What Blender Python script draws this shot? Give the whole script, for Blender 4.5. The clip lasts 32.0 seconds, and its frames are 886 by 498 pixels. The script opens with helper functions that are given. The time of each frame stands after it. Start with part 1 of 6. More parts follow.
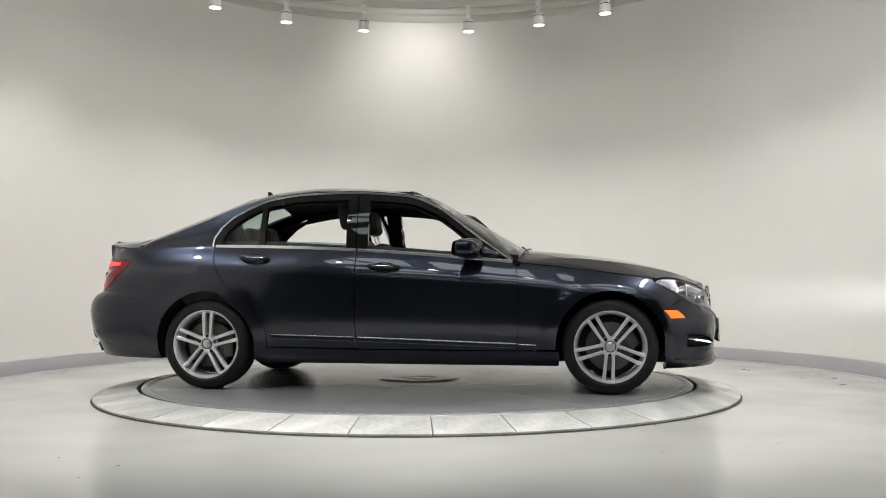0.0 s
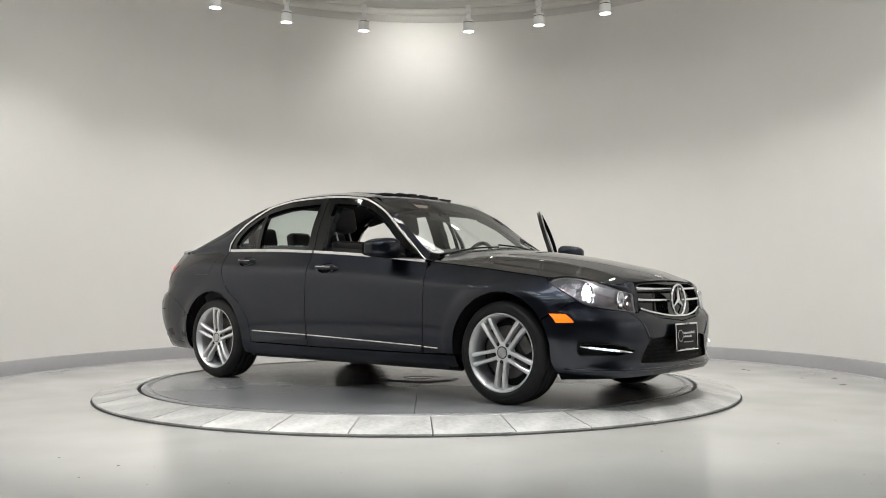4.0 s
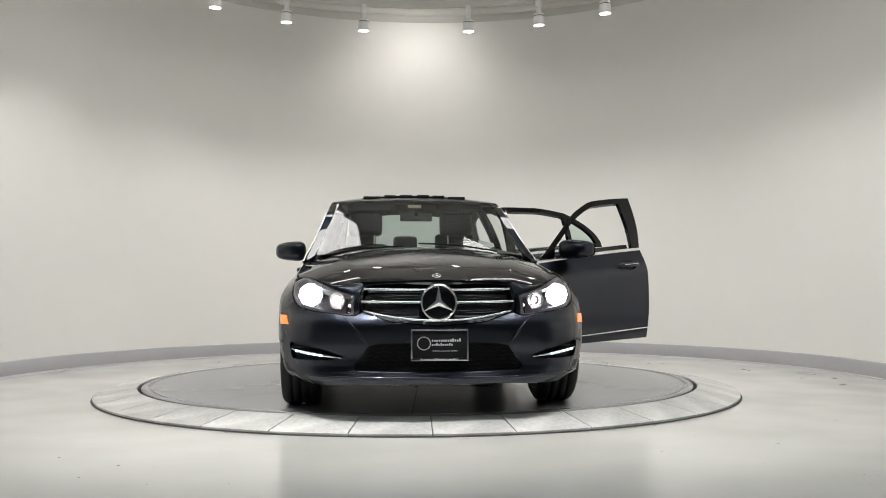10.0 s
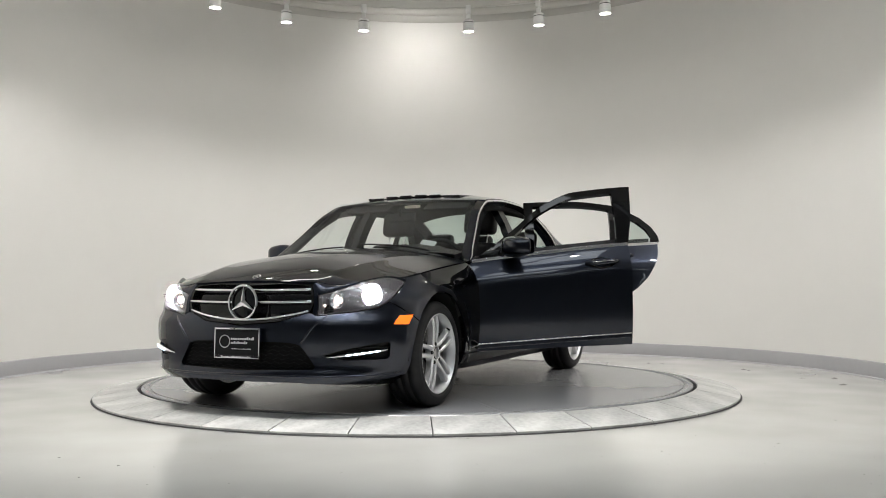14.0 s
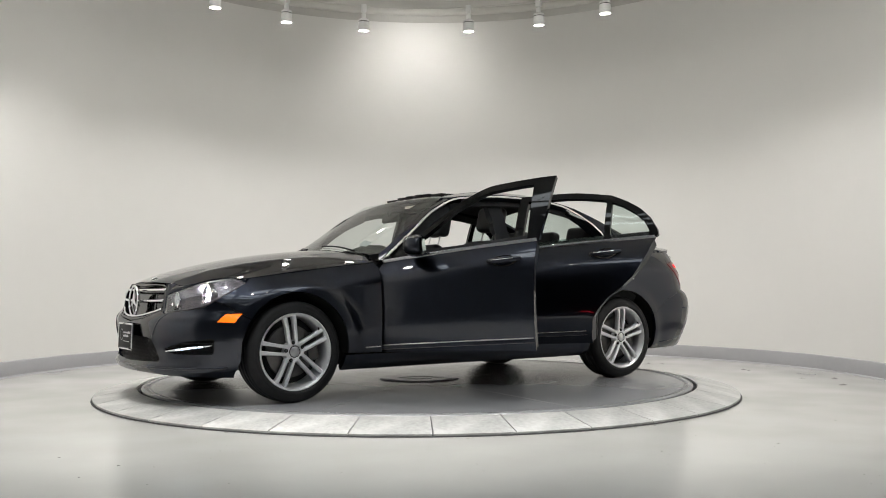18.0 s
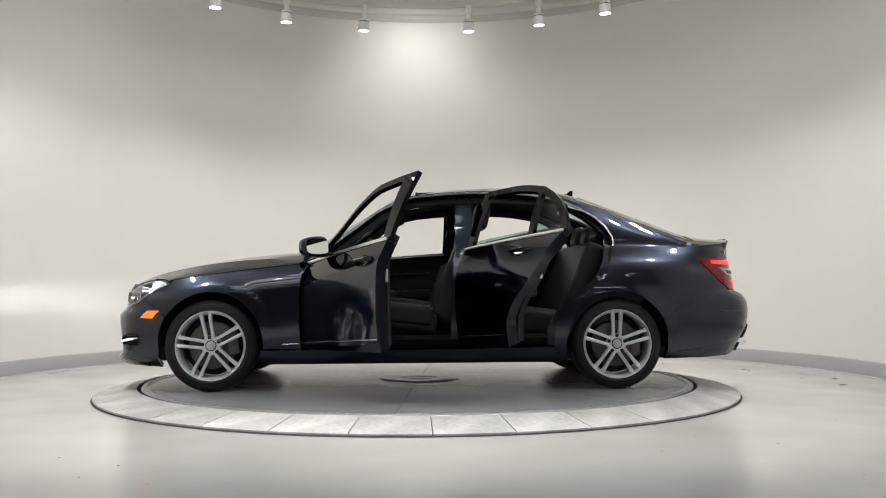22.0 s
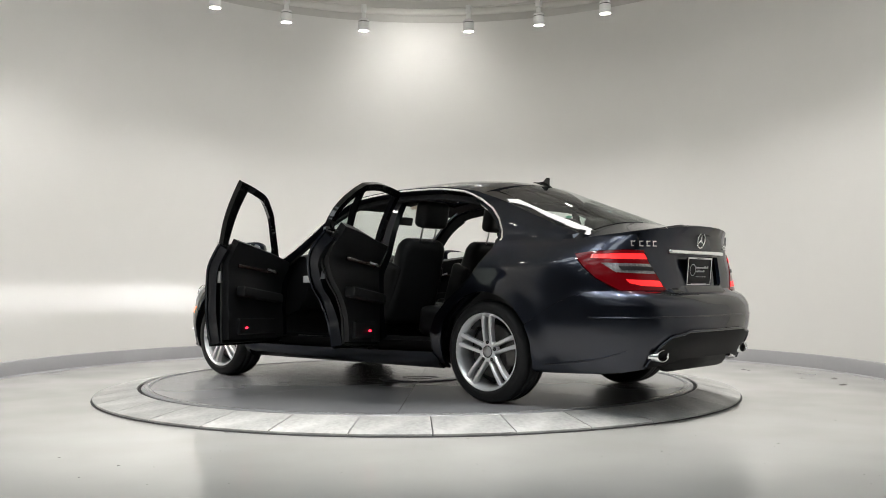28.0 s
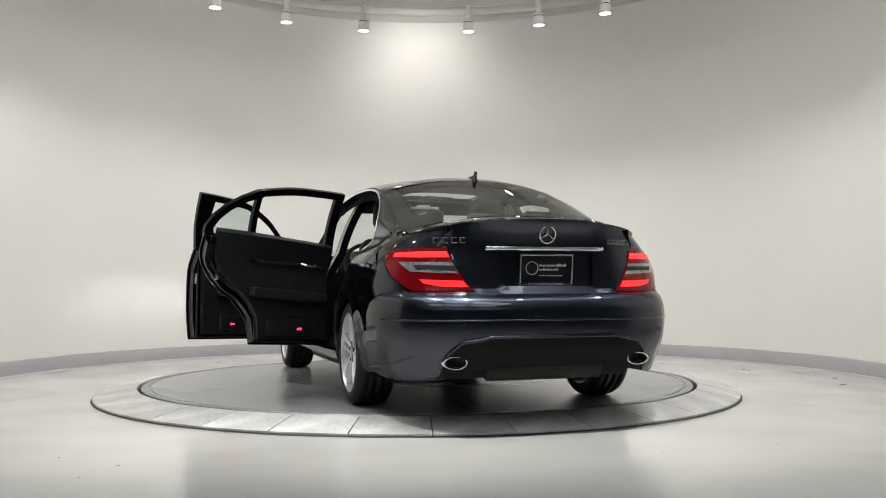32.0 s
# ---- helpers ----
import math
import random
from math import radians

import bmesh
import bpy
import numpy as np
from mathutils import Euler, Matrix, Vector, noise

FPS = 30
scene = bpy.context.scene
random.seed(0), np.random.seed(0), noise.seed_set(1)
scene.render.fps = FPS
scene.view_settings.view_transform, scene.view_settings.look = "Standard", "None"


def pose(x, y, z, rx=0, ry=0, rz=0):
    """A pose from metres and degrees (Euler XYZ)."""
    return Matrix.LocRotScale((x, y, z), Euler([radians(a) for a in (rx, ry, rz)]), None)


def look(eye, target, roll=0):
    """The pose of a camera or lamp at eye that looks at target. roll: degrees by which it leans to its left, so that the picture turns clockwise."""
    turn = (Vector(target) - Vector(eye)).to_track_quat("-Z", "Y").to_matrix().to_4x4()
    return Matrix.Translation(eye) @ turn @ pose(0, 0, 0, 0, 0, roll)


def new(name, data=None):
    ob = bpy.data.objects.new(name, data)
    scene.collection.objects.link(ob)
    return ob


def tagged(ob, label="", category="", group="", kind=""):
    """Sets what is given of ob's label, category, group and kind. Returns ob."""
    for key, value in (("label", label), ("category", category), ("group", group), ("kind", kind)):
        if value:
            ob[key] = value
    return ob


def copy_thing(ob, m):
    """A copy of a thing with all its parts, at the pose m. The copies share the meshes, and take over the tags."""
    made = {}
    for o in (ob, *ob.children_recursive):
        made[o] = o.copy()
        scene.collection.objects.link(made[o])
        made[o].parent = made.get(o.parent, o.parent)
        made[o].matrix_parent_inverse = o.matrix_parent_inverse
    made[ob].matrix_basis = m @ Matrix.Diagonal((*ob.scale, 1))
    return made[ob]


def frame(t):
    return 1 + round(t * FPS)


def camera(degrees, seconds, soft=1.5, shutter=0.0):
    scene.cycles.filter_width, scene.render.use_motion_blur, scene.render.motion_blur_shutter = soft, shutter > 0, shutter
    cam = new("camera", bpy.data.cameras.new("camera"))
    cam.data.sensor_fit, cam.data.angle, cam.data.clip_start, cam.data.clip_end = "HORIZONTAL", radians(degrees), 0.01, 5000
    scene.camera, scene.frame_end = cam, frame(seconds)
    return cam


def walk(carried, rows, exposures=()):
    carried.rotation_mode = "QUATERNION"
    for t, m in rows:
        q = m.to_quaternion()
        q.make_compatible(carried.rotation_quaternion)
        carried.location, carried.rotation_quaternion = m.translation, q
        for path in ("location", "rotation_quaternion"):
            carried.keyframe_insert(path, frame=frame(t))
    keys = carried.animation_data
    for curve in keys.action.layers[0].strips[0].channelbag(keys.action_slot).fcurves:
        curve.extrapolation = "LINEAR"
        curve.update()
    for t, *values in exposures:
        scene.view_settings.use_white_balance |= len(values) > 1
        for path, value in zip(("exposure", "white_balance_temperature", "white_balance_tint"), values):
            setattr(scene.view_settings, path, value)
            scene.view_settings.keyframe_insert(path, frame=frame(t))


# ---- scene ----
# ---- camera on its stand, still throughout ----
cam = camera(51.609, 32.0, soft=0.95)
EYE = pose(0.0, -7.0656, 0.6983, 92.3994, 0, -1.4916) @ pose(0, 0, 0, 0, 0, -0.144)
walk(cam, [(0, EYE), (32, EYE)], exposures=[(0, 0.0), (32, 0.0)])

# turn of the table, degrees at every second second
TURN = [-10.1, -25.79, -40.85, -55.49, -70.78, -86.2, -101.23, -116.25, -131.69,
        -147.38, -163.12, -178.87, -194.26, -209.07, -223.62, -238.31, -253.85]
CAR_OFFSET = (0.0385, -0.0379)
DISC_R, RING_R, FLOOR_Z = 2.036, 2.343, -0.069
WALL_C, WALL_R, CEIL_Z = (0.096, 0.29), 3.71, 4.2

# ---- world and light ----
world = bpy.data.worlds.new("world")
scene.world = world
world.use_nodes = True
world.node_tree.nodes["Background"].inputs[0].default_value = (0.9, 0.95, 1.0, 1)
world.node_tree.nodes["Background"].inputs[1].default_value = 0.02

SPOT_POWER, SPOT_CONE, SPOT_TILT, WASH_POWER, FRONT_POWER = 113.0, 98.0, -2.0, 43.0, 305.0


def lamp(name, kind, energy, colour, m, **kw):
    d = bpy.data.lights.new(name, kind)
    d.energy, d.color = energy, colour
    if kind == "SPOT":
        d.spot_size, d.spot_blend, d.shadow_soft_size = radians(kw["size"]), kw["blend"], kw["soft"]
    if kind == "AREA":
        d.shape, d.size, d.size_y = "RECTANGLE", kw["sx"], kw["sy"]
    ob = new(name, d)
    ob.matrix_world = m
    return ob


# ---- materials ----
def mat(name, colour, rough=0.5, metal=0.0, coat=0.0, vary=0.0, scale=8.0, bump=0.0, bscale=60.0, rvary=0.0,
        spec=0.5, emit=None, power=0.0, flake=0.0, coat_rough=0.03, fine=9.0, detail=6):
    m = bpy.data.materials.new(name)
    m.use_nodes = True
    nt = m.node_tree
    b = nt.nodes["Principled BSDF"]
    b.inputs["Base Color"].default_value = (*colour, 1)
    b.inputs["Roughness"].default_value = rough
    b.inputs["Metallic"].default_value = metal
    b.inputs["Coat Weight"].default_value = coat
    b.inputs["Coat Roughness"].default_value = coat_rough
    b.inputs["Specular IOR Level"].default_value = spec
    if emit:
        b.inputs["Emission Color"].default_value = (*emit, 1)
        b.inputs["Emission Strength"].default_value = power
    if vary or bump or rvary or flake:
        tc = nt.nodes.new("ShaderNodeTexCoord")
    if vary or rvary:
        n1 = nt.nodes.new("ShaderNodeTexNoise")
        n1.inputs["Scale"].default_value, n1.inputs["Detail"].default_value = scale, detail
        n2 = nt.nodes.new("ShaderNodeTexNoise")
        n2.inputs["Scale"].default_value, n2.inputs["Detail"].default_value = scale * fine, min(4, detail)
        nt.links.new(tc.outputs["Object"], n1.inputs["Vector"])
        nt.links.new(tc.outputs["Object"], n2.inputs["Vector"])
        mx = nt.nodes.new("ShaderNodeMath")
        mx.operation = "MULTIPLY_ADD"
        nt.links.new(n2.outputs["Fac"], mx.inputs[0])
        mx.inputs[1].default_value = 0.4
        nt.links.new(n1.outputs["Fac"], mx.inputs[2])
    if vary:
        r = nt.nodes.new("ShaderNodeMapRange")
        r.inputs[1].default_value, r.inputs[2].default_value = 0.4, 1.0
        r.inputs[3].default_value, r.inputs[4].default_value = 1 - vary, 1 + vary
        nt.links.new(mx.outputs[0], r.inputs[0])
        c = nt.nodes.new("ShaderNodeMix")
        c.data_type, c.blend_type = "RGBA", "MULTIPLY"
        c.inputs[0].default_value = 1
        c.inputs[6].default_value = (*colour, 1)
        nt.links.new(r.outputs[0], c.inputs[7])
        nt.links.new(c.outputs[2], b.inputs["Base Color"])
    if rvary:
        r2 = nt.nodes.new("ShaderNodeMapRange")
        r2.inputs[1].default_value, r2.inputs[2].default_value = 0.4, 1.0
        r2.inputs[3].default_value, r2.inputs[4].default_value = rough - rvary, rough + rvary
        nt.links.new(mx.outputs[0], r2.inputs[0])
        nt.links.new(r2.outputs[0], b.inputs["Roughness"])
    if bump or flake:
        n3 = nt.nodes.new("ShaderNodeTexNoise")
        n3.inputs["Scale"].default_value, n3.inputs["Detail"].default_value = bscale, 5
        nt.links.new(tc.outputs["Object"], n3.inputs["Vector"])
        bp = nt.nodes.new("ShaderNodeBump")
        bp.inputs["Strength"].default_value, bp.inputs["Distance"].default_value = max(bump, flake), 0.004
        nt.links.new(n3.outputs["Fac"], bp.inputs["Height"])
        nt.links.new(bp.outputs[0], b.inputs["Normal"])
    return m


def pane_glass(name, tint, gloss=0.09):
    """A thin pane: tinted see-through with a mirror sheen that grows at a slant."""
    m = bpy.data.materials.new(name)
    m.use_nodes = True
    nt = m.node_tree
    nt.nodes.clear()
    out = nt.nodes.new("ShaderNodeOutputMaterial")
    tr = nt.nodes.new("ShaderNodeBsdfTransparent")
    tr.inputs[0].default_value = (*tint, 1)
    gl = nt.nodes.new("ShaderNodeBsdfGlossy")
    gl.inputs["Roughness"].default_value = 0.01
    lw = nt.nodes.new("ShaderNodeLayerWeight")
    lw.inputs[0].default_value = 0.5
    pw = nt.nodes.new("ShaderNodeMath")
    pw.operation = "POWER"
    pw.inputs[1].default_value = 4.0
    nt.links.new(lw.outputs["Facing"], pw.inputs[0])
    sc = nt.nodes.new("ShaderNodeMath")
    sc.operation = "MULTIPLY_ADD"
    sc.inputs[1].default_value, sc.inputs[2].default_value = 0.85, gloss
    nt.links.new(pw.outputs[0], sc.inputs[0])
    mx = nt.nodes.new("ShaderNodeMixShader")
    nt.links.new(sc.outputs[0], mx.inputs[0])
    nt.links.new(tr.outputs[0], mx.inputs[1])
    nt.links.new(gl.outputs[0], mx.inputs[2])
    nt.links.new(mx.outputs[0], out.inputs[0])
    return m


M_WALL = mat("painted_wall", (0.76, 0.752, 0.725), 0.55, vary=0.02, scale=0.6, bump=0.05, bscale=180)
M_BASE = mat("grey_baseboard", (0.36, 0.36, 0.37), 0.45, vary=0.06, scale=2)
M_CROWN = mat("crown_paint", (0.66, 0.65, 0.61), 0.5, vary=0.02, scale=2)
# darker wall grey that stands in for shade below the crown
M_CROWN_SHADE = mat("crown_shade", (0.56, 0.55, 0.52), 0.55, vary=0.03, scale=2)
M_FAR = mat("unseen_wall", (0.50, 0.51, 0.53), 0.7, vary=0.08, scale=0.8)
M_CEIL = mat("ceiling_paint", (0.8, 0.79, 0.76), 0.7, vary=0.02, scale=1)
M_FLOOR = mat("epoxy_floor", (0.47, 0.465, 0.445), 0.17, spec=0.6, vary=0.06, scale=0.7, rvary=0.05, fine=4.0, detail=2.0)
M_DISC = mat("disc_plate", (0.215, 0.220, 0.229), 0.24, spec=0.5, vary=0.03, scale=1.4, fine=3.0, detail=2.0)
M_TILE = mat("ring_tile", (0.42, 0.422, 0.408), 0.48, spec=0.4, vary=0.42, scale=4.5, rvary=0.08, bump=0.08, bscale=50)
def per_piece(m, spread):
    """Lightens or darkens each piece a little by its own random number."""
    nt = m.node_tree
    b = nt.nodes["Principled BSDF"]
    src = b.inputs["Base Color"].links[0].from_socket
    info = nt.nodes.new("ShaderNodeObjectInfo")
    r = nt.nodes.new("ShaderNodeMapRange")
    r.inputs[3].default_value, r.inputs[4].default_value = 1 - spread, 1 + spread
    nt.links.new(info.outputs["Random"], r.inputs[0])
    c = nt.nodes.new("ShaderNodeMix")
    c.data_type, c.blend_type = "RGBA", "MULTIPLY"
    c.inputs[0].default_value = 1
    nt.links.new(src, c.inputs[6])
    nt.links.new(r.outputs[0], c.inputs[7])
    nt.links.new(c.outputs[2], b.inputs["Base Color"])


per_piece(M_TILE, 0.13)
M_SEAM = mat("dark_seam", (0.02, 0.02, 0.02), 0.7)
M_WHITE = mat("white_enamel", (0.8, 0.8, 0.78), 0.35, vary=0.02, scale=6)
M_GLOW = mat("lamp_face", (1, 1, 1), 0.4, emit=(1, 0.97, 0.9), power=50.0)
M_PANEL = mat("panel_face", (1, 1, 1), 0.4, emit=(0.88, 0.95, 1.0), power=7.0)
M_FLAT = mat("flat_panel_face", (1, 1, 1), 0.4, emit=(0.88, 0.95, 1.0), power=3.6)
M_SLIM = mat("slim_panel_face", (1, 1, 1), 0.4, emit=(1, 0.98, 0.95), power=6.5)
M_HUB = mat("hub_cover_steel", (0.190, 0.194, 0.200), 0.25, spec=0.5, vary=0.12, scale=5, rvary=0.02, fine=4.0, detail=2.0)
M_DIRT = mat("floor_scuff", (0.08, 0.075, 0.07), 0.8, vary=0.2, scale=30)


# ---- building helpers ----
def mesh_of(name, V, F, smooth=True):
    me = bpy.data.meshes.new(name)
    me.from_pydata([tuple(v) for v in V], [], [tuple(f) for f in F])
    me.update()
    if smooth:
        me.shade_smooth()
    return me


def put(name, V, F, material, parent=None, label="", smooth=True, at=None):
    ob = new(name, mesh_of(name, V, F, smooth))
    ob.data.materials.append(material)
    if parent:
        ob.parent = parent
    if at is not None:
        ob.matrix_basis = at
    if label:
        tagged(ob, label)
    return ob


def part(name, bm, material, parent=None, label="", smooth=True, at=None):
    me = bpy.data.meshes.new(name)
    bm.to_mesh(me)
    bm.free()
    if smooth:
        me.shade_smooth()
        me.set_sharp_from_angle(angle=radians(38))
    ob = new(name, me)
    me.materials.append(material)
    if parent:
        ob.parent = parent
    if at is not None:
        ob.matrix_basis = at
    if label:
        tagged(ob, label)
    return ob


def box(bm, size, m=Matrix(), bevel=0.0, seg=2):
    r = bmesh.ops.create_cube(bm, size=1.0, matrix=m @ Matrix.Diagonal((*size, 1)))
    if bevel:
        es = {e for v in r["verts"] for e in v.link_edges}
        bmesh.ops.bevel(bm, geom=list(es), offset=bevel, segments=seg, affect="EDGES", profile=0.6)
    return bm


def lathe(profile, n=48, a0=0.0, a1=360.0, axis="z"):
    """A profile of (radius, height) turned round an axis."""
    full = abs(a1 - a0) >= 359.9
    k = n if full else n + 1
    V, F = [], []
    for i in range(k):
        a = radians(a0 + (a1 - a0) * i / n)
        for r, h in profile:
            p = (r * math.cos(a), r * math.sin(a), h)
            V.append(p if axis == "z" else (p[0], h, p[1]))
    m = len(profile)
    for i in range(n):
        j = (i + 1) % k
        for q in range(m - 1):
            f = (i * m + q, j * m + q, j * m + q + 1, i * m + q + 1)
            F.append(f if axis == "z" else f[::-1])
    return V, F


def tube(points, r, n=8, closed=False):
    """A round bar along points."""
    P = [Vector(p) for p in points]
    V, F = [], []
    for i, p in enumerate(P):
        a, b = (P[i - 1] if i or closed else P[i]), (P[(i + 1) % len(P)] if i + 1 < len(P) or closed else P[i])
        d = (b - a).normalized()
        u = d.orthogonal().normalized() if abs(d.z) > 0.95 else d.cross(Vector((0, 0, 1))).normalized()
        w = d.cross(u)
        rr = r[i] if isinstance(r, (list, tuple)) else r
        for k in range(n):
            t = 2 * math.pi * k / n
            V.append(p + (u * math.cos(t) + w * math.sin(t)) * rr)
    for i in range(len(P) if closed else len(P) - 1):
        j = (i + 1) % len(P)
        for k in range(n):
            F.append((i * n + k, i * n + (k + 1) % n, j * n + (k + 1) % n, j * n + k))
    if not closed:
        F.append(tuple(range(n))[::-1])
        F.append(tuple((len(P) - 1) * n + k for k in range(n)))
    return V, F


# ---- the showroom ----
def room():
    A0, A1 = -52.0, 231.0
    cx, cy = WALL_C
    R = WALL_R
    wall = put("wall_round", *lathe([(R, FLOOR_Z), (R, CEIL_Z), (R + 0.12, CEIL_Z), (R + 0.12, FLOOR_Z), (R, FLOOR_Z)][::-1], 128, A0, A1),
               M_WALL, at=pose(cx, cy, 0))
    wall.data.set_sharp_from_angle(angle=radians(40))
    tagged(wall, "curved off-white painted plaster wall round the turntable", "wall", kind="structure")
    base = put("baseboard", *lathe([(R, FLOOR_Z + 0.140), (R - 0.010, FLOOR_Z + 0.138), (R - 0.014, FLOOR_Z + 0.130), (R - 0.014, FLOOR_Z + 0.008)], 128, A0, A1),
               M_BASE, at=pose(cx, cy, 0))
    base.data.flip_normals()
    tagged(base, "grey vinyl base along the foot of the wall", "baseboard", kind="structure")
    strip = put("trim", *lathe([(R - 0.012, FLOOR_Z + 0.014), (R - 0.03, FLOOR_Z + 0.011), (R - 0.034, FLOOR_Z)], 128, A0, A1), M_BASE, at=pose(cx, cy, 0))
    strip.data.flip_normals()
    tagged(strip, "narrow bead at the foot of the grey base", "trim", kind="structure")
    crown = put("trim", *lathe([(R, 4.012), (R - 0.05, 4.016), (R - 0.058, 4.03), (R - 0.058, 4.078), (R - 0.05, 4.088), (R, 4.092)], 128, A0, A1), M_CROWN, at=pose(cx, cy, 0))
    crown.data.flip_normals()
    tagged(crown, "off-white moulding along the top of the wall", "trim", kind="structure")
    # the moulding's shade on the wall, put in as a greyer strip
    shade_strip = put("trim", *lathe([(R - 0.003, 3.925), (R - 0.006, 3.928), (R - 0.006, 4.012)], 128, A0, A1), M_CROWN_SHADE, at=pose(cx, cy, 0))
    shade_strip.data.flip_normals()
    tagged(shade_strip, "greyer strip under the wall's top moulding, painted as its shade", "trim", kind="structure")
    bm = bmesh.new()
    bmesh.ops.create_grid(bm, x_segments=8, y_segments=8, size=1, matrix=pose(0, -4.5, FLOOR_Z) @ Matrix.Diagonal((7, 9.5, 1, 1)))
    tagged(part("floor", bm, M_FLOOR), "pale glossy epoxy floor with dark scuffs", "floor", kind="structure")
    bm = bmesh.new()
    box(bm, (14, 19, 0.1), pose(0, -4.5, CEIL_Z + 0.05))
    tagged(part("ceiling", bm, M_CEIL, smooth=False), "plain off-white ceiling above the turntable", "ceiling", kind="structure")
    # plain unseen walls, added to close the place behind the camera and feed reflections
    ya = cy + R * math.sin(radians(A0))
    xa = R * math.cos(radians(A0))
    h, zc = CEIL_Z - FLOOR_Z, (CEIL_Z + FLOOR_Z) / 2
    for nm, size, at in (("wall_side_east", (0.12, 12, h), (6.5, -7.9, zc)), ("wall_side_west", (0.12, 12, h), (-6.5, -7.9, zc)),
                         ("wall_back", (13.1, 0.12, h), (0, -13.9, zc)),
                         ("wall_return_east", (6.5 - xa - cx, 0.12, h), ((6.5 + xa + cx) / 2, ya, zc)),
                         ("wall_return_west", (6.5 - xa + cx, 0.12, h), ((-6.5 - xa + cx) / 2, ya, zc))):
        bm = bmesh.new()
        box(bm, size, pose(*at))
        tagged(part(nm, bm, M_FAR, smooth=False), "plain grey wall, added out of view to close the room", "wall", kind="structure")


def turntable():
    # fixed sloping ring of tiles
    n = 33
    step = 10.72
    ring = put("turntable_surround", *lathe([(RING_R + 0.012, FLOOR_Z + 0.002), (RING_R + 0.008, FLOOR_Z + 0.006), (DISC_R + 0.004, -0.016), (DISC_R + 0.004, FLOOR_Z)], 160), M_SEAM)
    ring.data.flip_normals()
    tagged(ring, "low sloping ring of grey stone tiles round the turntable", "turntable surround", kind="structure")
    a0 = -88.3

    def tile_mesh(span):
        V, F = [], []
        half, k = span / 2 - 0.09, 8
        rows = [(DISC_R + 0.016, -0.012), (DISC_R + 0.018, -0.002), (DISC_R + 0.024, 0.0), (RING_R - 0.006, -0.048), (RING_R, -0.052), (RING_R, FLOOR_Z + 0.003)]
        for i in range(k + 1):
            a = radians(-half + 2 * half * i / k)
            for r, z in rows:
                V.append((r * math.cos(a), r * math.sin(a), z))
        m = len(rows)
        for i in range(k):
            for q in range(m - 1):
                F.append((i * m + q, i * m + q + 1, (i + 1) * m + q + 1, (i + 1) * m + q))
        F.append(tuple(range(m))[::-1])
        F.append(tuple(k * m + q for q in range(m)))
        me = mesh_of("tile", V, F)
        me.set_sharp_from_angle(angle=radians(25))
        me.materials.append(M_TILE)
        return me
    me = tile_mesh(step)
    for i in range(n):
        ob = new("tile", me)
        ob.parent = ring
        ob.matrix_basis = pose(0, 0, 0, 0, 0, a0 + step * (i - 15.5))
    last = 360 - n * step
    ob = new("tile", tile_mesh(last))
    ob.parent = ring
    ob.matrix_basis = pose(0, 0, 0, 0, 0, a0 - step * 16 - last / 2)
    # turning disc: a rim, eight plates with fine joints and a round cover over the hub
    R = DISC_R
    disc = put("turntable", *lathe([(0.001, -0.006), (R - 0.076, -0.006), (R - 0.072, -0.004), (R - 0.068, -0.004), (R - 0.065, 0.0), (R - 0.012, 0.0), (R - 0.008, -0.004), (R - 0.008, -0.05)][::-1], 160), M_DISC)
    disc.data.set_sharp_from_angle(angle=radians(30))
    tagged(disc, "round grey turning disc under the car", "turntable")
    put("rim_band", *lathe([(R - 0.06, 0.0012), (R - 0.058, 0.003), (R - 0.014, 0.003), (R - 0.012, 0.0012)][::-1], 160), M_DISC, disc)
    V, F, k = [], [], 14
    for i in range(k + 1):
        for r, z in ((0.305, -0.006), (0.306, 0.0), (1.1, 0.0), (R - 0.075, 0.0), (R - 0.074, -0.006)):
            a = radians(-22.5 + 45 * i / k)
            side = 0.002 * (1 - 2 * i / k)
            V.append((r * math.cos(a) - side * math.sin(a), r * math.sin(a) + side * math.cos(a), z))
    for i in range(k):
        F += [(5 * i + q, 5 * i + q + 1, 5 * i + 6 + q, 5 * i + 5 + q) for q in range(4)]
    F += [(0, 1, 2, 3, 4)[::-1], tuple(5 * k + q for q in range(5))]
    me = mesh_of("disc_plate", V, F)
    me.set_sharp_from_angle(angle=radians(25))
    me.materials.append(M_DISC)
    for i in range(8):
        ob = new("disc_plate", me)
        ob.parent = disc
        ob.matrix_basis = pose(0, 0, 0, 0, 0, 45 * i + 17.5)
    put("hub_cover", *lathe([(0.001, 0.004), (0.10, 0.004), (0.103, 0.003), (0.11, 0.003), (0.113, 0.004), (0.290, 0.004), (0.300, 0.0), (0.303, -0.006)][::-1], 64), M_HUB, disc, "scratched dark cover over the hub")
    return disc


